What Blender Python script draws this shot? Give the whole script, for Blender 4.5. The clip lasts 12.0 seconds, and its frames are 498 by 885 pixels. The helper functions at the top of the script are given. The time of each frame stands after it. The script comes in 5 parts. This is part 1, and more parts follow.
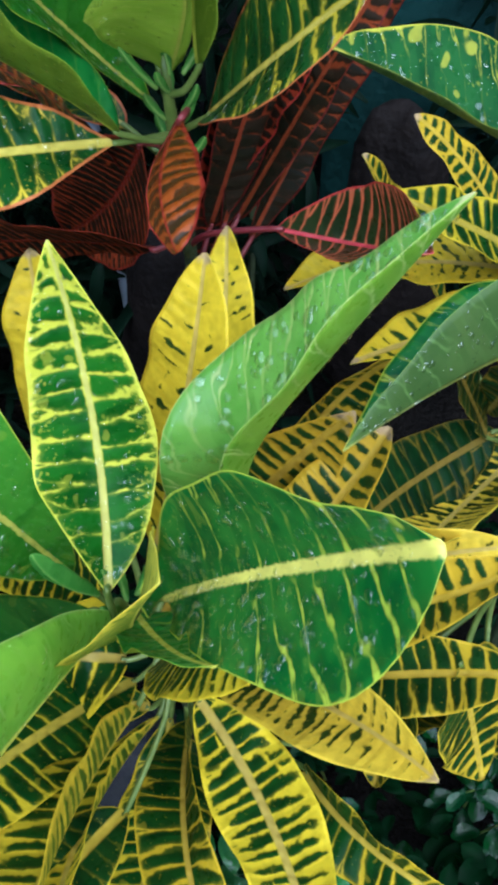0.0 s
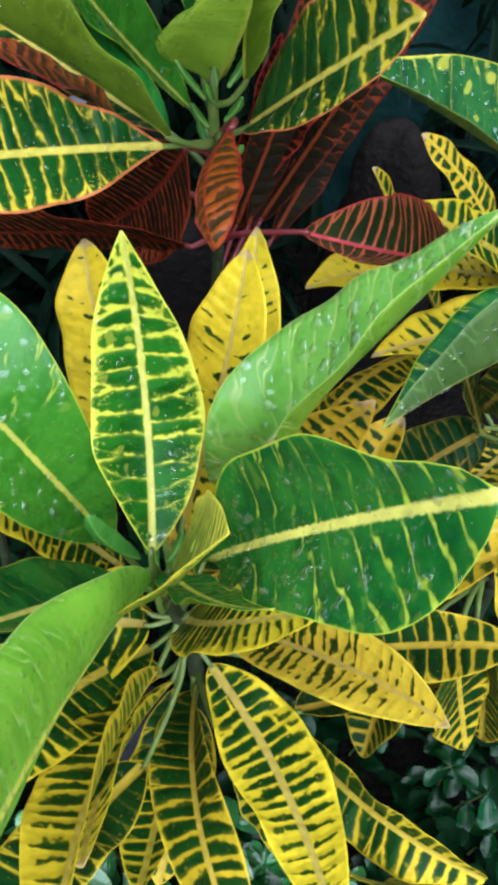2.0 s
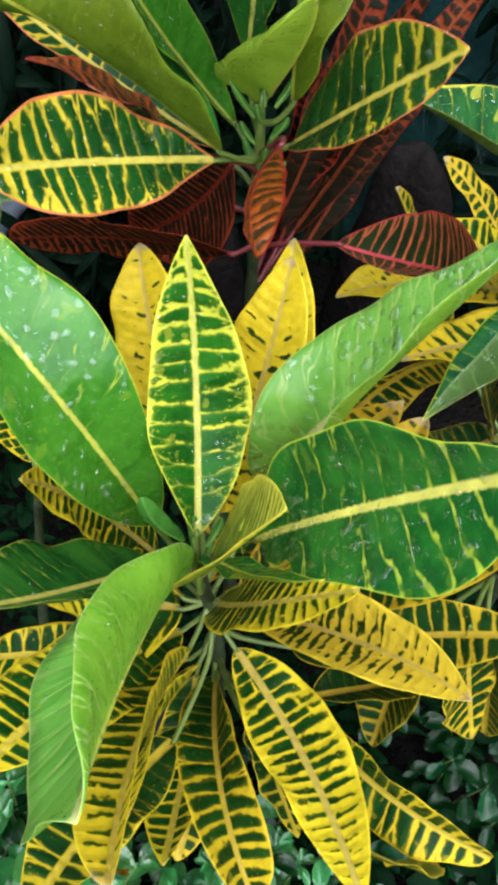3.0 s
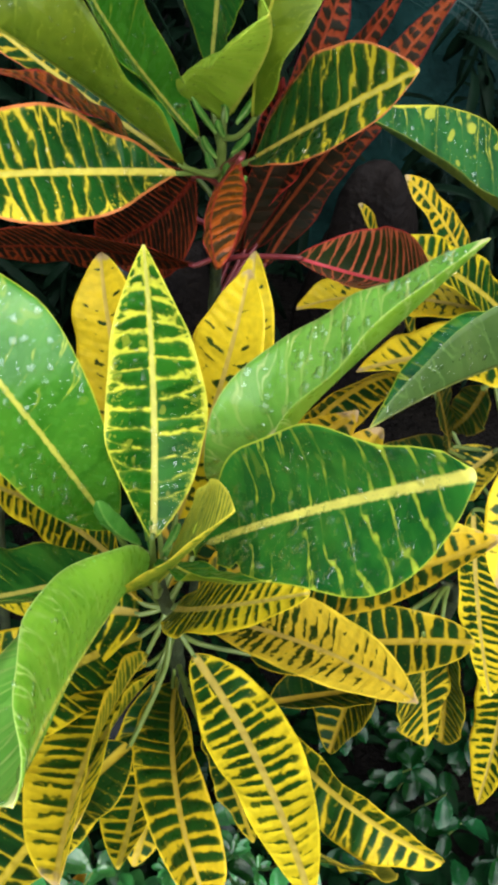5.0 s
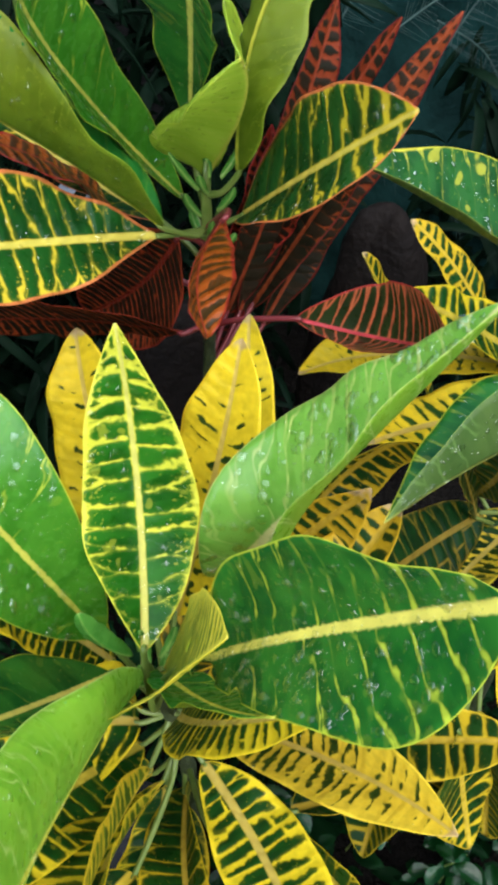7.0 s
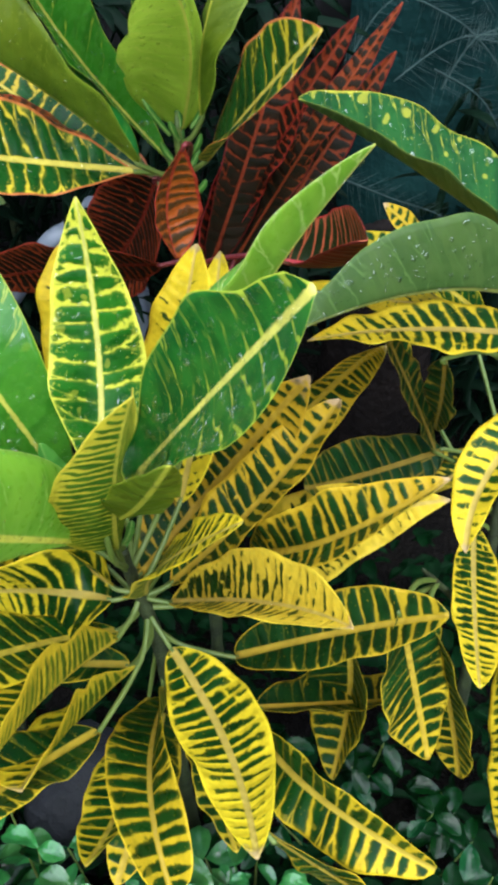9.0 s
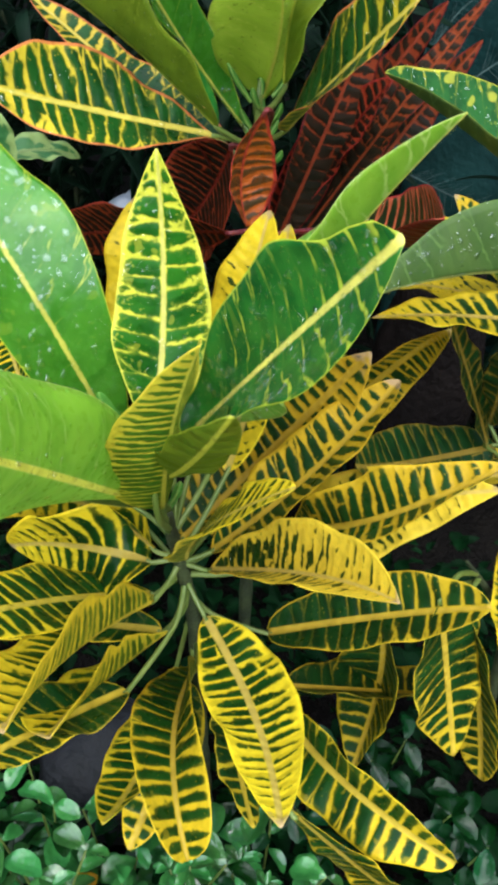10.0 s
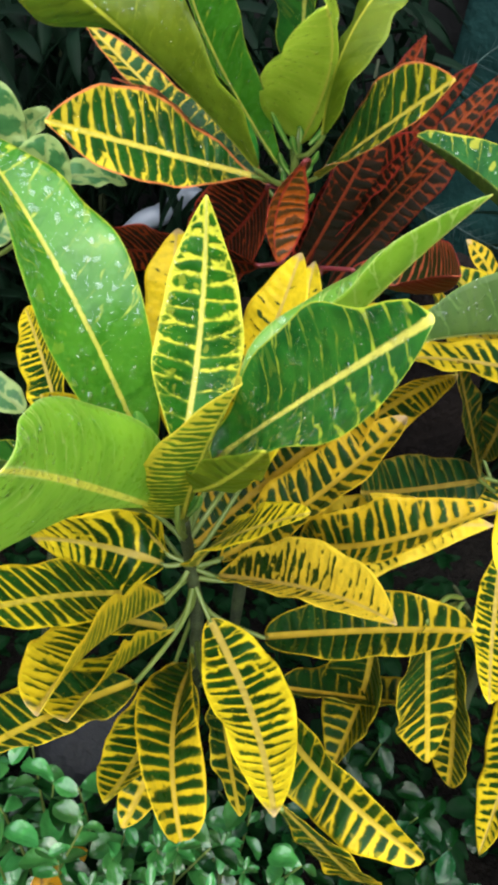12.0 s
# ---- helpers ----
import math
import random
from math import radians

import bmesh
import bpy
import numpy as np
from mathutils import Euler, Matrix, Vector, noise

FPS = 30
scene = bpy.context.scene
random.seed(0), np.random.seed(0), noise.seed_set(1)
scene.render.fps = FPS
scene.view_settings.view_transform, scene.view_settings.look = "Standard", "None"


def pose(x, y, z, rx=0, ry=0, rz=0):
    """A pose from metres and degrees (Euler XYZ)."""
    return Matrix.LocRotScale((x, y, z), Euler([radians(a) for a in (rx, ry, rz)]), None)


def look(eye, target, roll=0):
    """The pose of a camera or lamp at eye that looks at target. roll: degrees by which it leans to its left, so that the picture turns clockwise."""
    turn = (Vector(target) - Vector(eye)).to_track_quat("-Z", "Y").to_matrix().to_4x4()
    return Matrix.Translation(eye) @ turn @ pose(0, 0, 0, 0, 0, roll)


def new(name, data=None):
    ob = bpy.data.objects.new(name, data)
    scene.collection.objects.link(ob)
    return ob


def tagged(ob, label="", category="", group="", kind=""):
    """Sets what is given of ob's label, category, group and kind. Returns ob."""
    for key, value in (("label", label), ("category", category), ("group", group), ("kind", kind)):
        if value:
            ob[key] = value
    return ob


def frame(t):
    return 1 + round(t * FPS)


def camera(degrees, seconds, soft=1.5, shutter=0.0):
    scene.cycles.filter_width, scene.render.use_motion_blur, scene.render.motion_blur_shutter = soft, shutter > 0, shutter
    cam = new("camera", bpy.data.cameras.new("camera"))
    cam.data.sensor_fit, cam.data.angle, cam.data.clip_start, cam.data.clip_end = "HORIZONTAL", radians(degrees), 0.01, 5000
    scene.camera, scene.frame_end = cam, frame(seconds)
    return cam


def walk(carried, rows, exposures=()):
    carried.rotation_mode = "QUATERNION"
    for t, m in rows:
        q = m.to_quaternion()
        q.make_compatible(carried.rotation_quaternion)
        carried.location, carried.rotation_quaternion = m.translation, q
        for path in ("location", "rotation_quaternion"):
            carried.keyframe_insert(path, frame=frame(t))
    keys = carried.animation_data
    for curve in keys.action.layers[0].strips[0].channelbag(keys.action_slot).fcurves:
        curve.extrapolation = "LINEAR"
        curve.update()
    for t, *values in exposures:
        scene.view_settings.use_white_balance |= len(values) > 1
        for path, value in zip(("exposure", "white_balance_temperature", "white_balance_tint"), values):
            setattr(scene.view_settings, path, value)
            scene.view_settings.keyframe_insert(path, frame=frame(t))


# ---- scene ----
cam = camera(30.2, 12.0, soft=4.0)
METRES, EYE, TILT, LEAN, TURN = 0.6, 1.03, -50.0, 0.0, 0.0
ROWS = [
    (0, 0, 0, 0, 0, 0, -0),
    (0.5, 0.0002, -0.0017, 0.0051, -0.52, 0.43, 0.9),
    (1, -0.0301, 0, -0.0021, -1.02, 0.66, 0.7),
    (1.5, -0.0411, -0.0218, -0.0201, -1.72, 0.45, -0.32),
    (2, -0.0786, -0.0858, -0.0295, -2.76, 0.52, -2),
    (2.5, -0.1268, -0.1325, -0.0439, -3.4, 0.91, -3.26),
    (2.7, -0.1391, -0.1456, -0.0523, -3.44, 1.22, -3.43),
    (4.3, -0.1285, -0.1692, -0.068, -4.82, 2.22, -4.47),
    (4.5, -0.1216, -0.1731, -0.0687, -4.81, 2.34, -4.48),
    (5, -0.1168, -0.1783, -0.069, -5.08, 2.69, -4.27),
    (5.5, -0.1085, -0.1778, -0.0643, -5.34, 2.91, -4.07),
    (6, -0.1135, -0.1763, -0.0593, -5.52, 2.98, -3.97),
    (6.5, -0.0999, -0.1056, -0.0216, -4.54, 3.52, -3.09),
    (6.7, -0.094, -0.0748, 0.0052, -4.13, 4.13, -2.49),
    (8.3, -0.0374, -0.1071, -0.1975, -1.06, 9.52, 0.85),
    (8.5, -0.0164, -0.1545, -0.2195, -0.34, 10.75, 0.08),
    (9, 0.0731, -0.1782, -0.3006, 1.27, 12.57, -3.18),
    (9.5, 0.0561, -0.1744, -0.3174, 1.92, 13.01, -6.27),
    (10, 0.049, -0.1607, -0.3424, 2.04, 12.74, -8.59),
    (10.5, 0.0559, -0.1787, -0.3493, 1.82, 12.57, -10.02),
    (11, 0.0304, -0.1883, -0.3521, 1.67, 12.48, -11.16),
    (11.5, 0.0142, -0.2045, -0.3422, 1.37, 12.57, -11.97),
    (12, 0.004, -0.2676, -0.336, -0.01, 12.62, -12.7),
]
walk(cam, [(t, pose(0, 0, EYE, TILT, LEAN, TURN) @ pose(METRES * x, METRES * y, METRES * z, 90 + pitch, roll, yaw)) for t, x, y, z, yaw, pitch, roll in ROWS],
     exposures=[(0.0, 0.43, 4950, 10), (1.2, 0.50, 5000, 10), (2.5, 0.60, 5550, 10), (4.5, 0.56, 6000, 10), (6.5, 0.57, 5950, 10), (8.5, 0.60, 5550, 10), (9.2, 0.61, 5550, 10), (10.5, 0.66, 6000, 10), (12.0, 0.69, 6150, 10)])

# ---- light: a bright overcast sky ----
world = bpy.data.worlds.new("world")
scene.world = world
world.use_nodes = True
wn = world.node_tree.nodes
sky = wn.new("ShaderNodeTexSky")
sky.sky_type, sky.sun_disc = "NISHITA", False
sky.sun_elevation, sky.sun_rotation = radians(57), radians(176)
sky.air_density, sky.dust_density = 1.0, 4.0
wn["Background"].inputs["Strength"].default_value = 0.15
world.node_tree.links.new(sky.outputs[0], wn["Background"].inputs["Color"])
sun_data = bpy.data.lights.new("sun", "SUN")
sun_data.energy, sun_data.angle, sun_data.color = 5.0, radians(130), (1.0, 1.0, 0.98)
sun = new("sun", sun_data)
sun.matrix_world = look((0, 0, 3), Vector((0, 0, 3)) - Vector((math.sin(radians(176)) * math.cos(radians(57)), math.cos(radians(176)) * math.cos(radians(57)), math.sin(radians(57)))))


# ---- materials ----
class Graph:
    """A small helper to write node materials as sums."""

    def __init__(self, name):
        self.mat = bpy.data.materials.new(name)
        self.mat.use_nodes = True
        self.nodes, self.links = self.mat.node_tree.nodes, self.mat.node_tree.links
        self.nodes.clear()

    def put(self, socket, value):
        if isinstance(value, bpy.types.NodeSocket):
            self.links.new(value, socket)
        elif isinstance(value, tuple) and len(value) == 3 and socket.type == "RGBA":
            socket.default_value = (*value, 1)
        else:
            socket.default_value = value

    def math(self, op, a, b=0.0, c=0.0):
        n = self.nodes.new("ShaderNodeMath")
        n.operation = op
        for socket, value in zip(n.inputs, (a, b, c)):
            self.put(socket, value)
        return n.outputs[0]

    def step(self, value, low, high):
        n = self.nodes.new("ShaderNodeMapRange")
        n.interpolation_type = "SMOOTHSTEP"
        self.put(n.inputs["Value"], value)
        self.put(n.inputs["From Min"], low)
        self.put(n.inputs["From Max"], high)
        return n.outputs[0]

    def mix(self, k, a, b):
        n = self.nodes.new("ShaderNodeMix")
        n.data_type = "RGBA"
        self.put(n.inputs[0], k)
        self.put(n.inputs[6], a)
        self.put(n.inputs[7], b)
        return n.outputs[2]

    def noise(self, vector, scale, detail=2.0, rough=0.5):
        n = self.nodes.new("ShaderNodeTexNoise")
        self.put(n.inputs["Vector"], vector)
        n.inputs["Scale"].default_value, n.inputs["Detail"].default_value, n.inputs["Roughness"].default_value = scale, detail, rough
        return n.outputs["Fac"]

    def uv(self, name):
        n = self.nodes.new("ShaderNodeUVMap")
        n.uv_map = name
        s = self.nodes.new("ShaderNodeSeparateXYZ")
        self.links.new(n.outputs[0], s.inputs[0])
        return s.outputs[0], s.outputs[1]

    def vector(self, x, y, z):
        n = self.nodes.new("ShaderNodeCombineXYZ")
        for socket, value in zip(n.inputs, (x, y, z)):
            self.put(socket, value)
        return n.outputs[0]

    def place(self):
        return self.nodes.new("ShaderNodeTexCoord").outputs["Object"]

    def random(self):
        return self.nodes.new("ShaderNodeObjectInfo").outputs["Random"]

    def bump(self, height, strength, distance):
        n = self.nodes.new("ShaderNodeBump")
        n.inputs["Strength"].default_value, n.inputs["Distance"].default_value = strength, distance
        self.put(n.inputs["Height"], height)
        return n.outputs[0]

    def finish(self, colour, rough, normal=None, see_through=0.0, tint=None, specular=0.5, coat=0.0):
        p = self.nodes.new("ShaderNodeBsdfPrincipled")
        self.put(p.inputs["Base Color"], colour)
        self.put(p.inputs["Roughness"], rough)
        p.inputs["Specular IOR Level"].default_value = specular
        p.inputs["Coat Weight"].default_value, p.inputs["Coat Roughness"].default_value = coat, 0.12
        if normal:
            self.put(p.inputs["Normal"], normal)
        out, last = self.nodes.new("ShaderNodeOutputMaterial"), p.outputs[0]
        if see_through:
            t, m = self.nodes.new("ShaderNodeBsdfTranslucent"), self.nodes.new("ShaderNodeMixShader")
            half = self.nodes.new("ShaderNodeGamma")  # light passes two skins
            self.put(half.inputs["Color"], tint or colour)
            half.inputs["Gamma"].default_value = 0.5
            self.put(t.inputs["Color"], half.outputs[0])
            m.inputs[0].default_value = see_through
            self.links.new(last, m.inputs[1])
            self.links.new(t.outputs[0], m.inputs[2])
            last = m.outputs[0]
        self.links.new(last, out.inputs["Surface"])
        return self.mat


def leaf_material(name, dark, light, vein, rib, spacing=0.011, width=0.2, toward_edge=0.3, toward_tip=0.6, from_base=0.0, rim=0.05, border=-0.2, rim_colour=None,
                  ragged=0.3, broken=0.0, rib_width=0.0026, rib_grow=-0.6, slope=0.4, ends=0.14, split=0.0, relief=0.45, spots=0.0, wobble=1.0, burn=0.0, specks=0.3, net=0.0, fork=0.5, patchy=0.0, patches=62.0, rough=0.3, see_through=0.3, gloss=0.3, wet=0.0):
    """A croton leaf: a coloured midrib, side veins that bend and fork towards the rim, a thin coloured rim, and green cells with rounded ends between them."""
    g = Graph(name)
    across, along = g.uv("leaf")
    lateral, run = g.uv("size")
    chance = g.random()
    side = g.math("GREATER_THAN", across, 0.0)
    lat, edge = g.math("ABSOLUTE", lateral), g.math("ABSOLUTE", across)
    where = g.vector(lateral, run, g.math("MULTIPLY", chance, 9.0))
    coarse, mid, fine = g.noise(where, 45.0, 2.0), g.noise(where, 150.0, 1.0), g.noise(where, 330.0, 2.0, 0.5)
    blot = g.noise(where, 85.0, 1.0)
    sway = g.noise(g.vector(g.math("MULTIPLY", side, 5.0), run, g.math("MULTIPLY", chance, 31.0)), 70.0, 1.0)
    # side veins: k counts them along the midrib
    k = g.math("SUBTRACT", run, g.math("MULTIPLY", lat, slope))
    k = g.math("SUBTRACT", k, g.math("MULTIPLY", g.math("MULTIPLY", lat, lat), 5.0))
    k = g.math("DIVIDE", k, spacing)
    k = g.math("ADD", k, g.math("ADD", g.math("MULTIPLY", side, 0.43), g.math("MULTIPLY", chance, 7.0)))
    k = g.math("ADD", k, g.math("MULTIPLY", g.math("SUBTRACT", sway, 0.5), 1.0))
    k = g.math("ADD", k, g.math("MULTIPLY", g.math("SUBTRACT", coarse, 0.5), 0.6 * wobble))
    k = g.math("ADD", k, g.math("MULTIPLY", g.math("SUBTRACT", mid, 0.5), 0.25 * wobble))
    white = g.nodes.new("ShaderNodeTexWhiteNoise")
    g.put(white.inputs["Vector"], g.vector(g.math("FLOOR", g.math("ADD", k, 0.5)), side, chance))
    each = white.outputs["Value"]
    cell = g.nodes.new("ShaderNodeTexWhiteNoise")
    g.put(cell.inputs["Vector"], g.vector(g.math("FLOOR", k), g.math("ADD", side, 3.7), chance))
    three = g.nodes.new("ShaderNodeSeparateColor")
    g.put(three.inputs[0], cell.outputs["Color"])
    # each vein parts in two on its way to the rim
    off = g.math("SUBTRACT", 0.5, g.math("ABSOLUTE", g.math("SUBTRACT", g.math("FRACT", k), 0.5)))
    start = g.math("ADD", 0.45, g.math("MULTIPLY", each, 0.4))
    parted = g.math("MULTIPLY", fork, g.math("MAXIMUM", 0.0, g.math("SUBTRACT", edge, start)))
    away = g.math("MULTIPLY", 2.0, g.math("ABSOLUTE", g.math("SUBTRACT", off, parted)))
    w = g.math("MULTIPLY", width, g.math("MULTIPLY", g.math("ADD", 0.55, g.math("MULTIPLY", each, 0.9)), g.math("ADD", 0.4, g.math("MULTIPLY", blot, 1.2))))
    w = g.math("ADD", w, g.math("MULTIPLY", g.math("POWER", edge, 4.0), toward_edge))
    w = g.math("ADD", w, g.math("MULTIPLY", g.math("POWER", along, 2.2), toward_tip))
    w = g.math("SUBTRACT", w, g.math("MULTIPLY", g.math("POWER", g.math("SUBTRACT", 1.0, along), 3.0), from_base))
    rag = g.math("ADD", g.math("MULTIPLY", g.math("SUBTRACT", fine, 0.5), ragged * 0.7), g.math("MULTIPLY", g.math("SUBTRACT", mid, 0.5), ragged * 1.5))
    rag = g.math("MULTIPLY", rag, g.math("ADD", 0.6, g.math("MULTIPLY", along, 0.9)))
    gap = g.math("SUBTRACT", away, w)
    verge = g.math("SUBTRACT", g.math("SUBTRACT", 1.0 - border, edge), g.math("MULTIPLY", three.outputs[0], g.math("MULTIPLY", ends, g.math("ADD", 0.4, g.math("MULTIPLY", along, 1.6)))))
    verge = g.math("ADD", g.math("MULTIPLY", verge, 3.0), g.math("MULTIPLY", g.math("SUBTRACT", coarse, 0.5), 0.9))
    gap = g.math("SMOOTH_MIN", gap, verge, 0.45)
    gap = g.math("SMOOTH_MIN", gap, g.math("MULTIPLY", g.math("SUBTRACT", lat, rib_width * 0.7), 260.0), 0.35)
    if split:
        bridge = g.math("MULTIPLY", g.math("ABSOLUTE", g.math("SUBTRACT", edge, g.math("ADD", 0.2, g.math("MULTIPLY", three.outputs[1], 1.3 / split)))), 5.0)
        gap = g.math("SMOOTH_MIN", gap, g.math("SUBTRACT", bridge, 0.12), 0.3)
    gap = g.math("ADD", gap, rag)
    if patchy:
        gap = g.math("ADD", gap, g.math("MULTIPLY", g.math("SUBTRACT", g.noise(where, patches, 1.0), 0.5), 2.0 * patchy))
    mask = g.math("SUBTRACT", 1.0, g.step(gap, -0.08, 0.10))
    if broken:
        mask = g.math("MULTIPLY", mask, g.math("SUBTRACT", 1.0, g.math("MULTIPLY", broken, g.step(g.math("ADD", g.math("ADD", coarse, g.math("MULTIPLY", each, 0.15)), g.math("MULTIPLY", g.math("SUBTRACT", 0.45, along), 0.3)), 0.42, 0.62))))
    speck = g.step(g.math("ADD", fine, g.math("MULTIPLY", g.math("SUBTRACT", edge, 0.5), 0.05 + net)), 0.66, 0.72)
    mask = g.math("MAXIMUM", mask, g.math("MULTIPLY", speck, specks))
    if spots:
        mask = g.math("MAXIMUM", mask, g.math("MULTIPLY", spots, g.step(g.math("ADD", blot, g.math("MULTIPLY", g.math("SUBTRACT", edge, 0.6), 0.12)), 0.66, 0.72)))
    # midrib, and a rim of about rim x 20 mm
    wide = g.math("MULTIPLY", rib_width, g.math("ADD", 1.0, g.math("MULTIPLY", along, rib_grow)))
    feather = g.math("MULTIPLY", g.math("SUBTRACT", fine, 0.5), 0.0030 if rib_grow > 0 else 0.0006)
    ribs = g.math("SUBTRACT", 1.0, g.step(g.math("ADD", lat, feather), g.math("MULTIPLY", wide, 0.65), g.math("MULTIPLY", wide, 1.1)))
    inward = g.math("MULTIPLY", lat, g.math("SUBTRACT", g.math("DIVIDE", 1.0, g.math("MAXIMUM", edge, 0.02)), 1.0))
    inward = g.math("ADD", inward, g.math("MULTIPLY", g.math("SUBTRACT", mid, 0.5), rim * 0.02))
    rims = g.math("SUBTRACT", 1.0, g.step(inward, rim * 0.012, rim * 0.024))
    green = g.mix(g.step(g.math("ADD", coarse, g.math("MULTIPLY", g.math("SUBTRACT", each, 0.5), 0.25)), 0.3, 0.7), dark, light)
    green = g.mix(g.math("MULTIPLY", g.step(mid, 0.45, 0.75), 0.3), green, light)
    between = tuple(0.75 * a + 0.25 * b for a, b in zip(light, vein))
    if not broken:
        green = g.mix(g.math("MULTIPLY", 0.5, g.math("SUBTRACT", 1.0, g.step(gap, 0.0, 0.34))), green, between)
    yellow = g.mix(g.step(mid, 0.3, 0.75), vein, tuple(min(1, c * 0.78) for c in vein))
    colour = g.mix(mask, green, yellow)
    colour = g.mix(rims, colour, rim_colour or vein)
    colour = g.mix(g.math("MULTIPLY", ribs, 0.93), colour, g.mix(g.step(blot, 0.3, 0.7), rib, tuple(c * 0.82 for c in rib)))
    if burn:
        colour = g.mix(g.math("MULTIPLY", burn, g.step(g.math("ADD", along, g.math("MULTIPLY", g.math("SUBTRACT", mid, 0.5), 0.08)), 0.955, 0.985)), colour, (0.42, 0.30, 0.20))
    brighter = g.nodes.new("ShaderNodeHueSaturation")
    g.put(brighter.inputs["Color"], colour)
    g.put(brighter.inputs["Value"], g.math("ADD", 0.88, g.math("MULTIPLY", chance, 0.24)))
    g.put(brighter.inputs["Hue"], g.math("ADD", 0.494, g.math("MULTIPLY", chance, 0.012)))
    colour = brighter.outputs[0]
    height = g.math("ADD", g.math("MULTIPLY", g.step(away, 0.0, 0.9), 1.5), g.math("MULTIPLY", fine, 0.35))
    height = g.math("SUBTRACT", height, g.math("MULTIPLY", ribs, 1.2))
    height = g.math("ADD", height, g.math("MULTIPLY", coarse, 2.2))
    r = g.math("ADD", rough, g.math("MULTIPLY", g.math("SUBTRACT", mid, 0.5), 0.22))
    return g.finish(colour, r, g.bump(height, relief, 0.0011), see_through, None, gloss, wet)


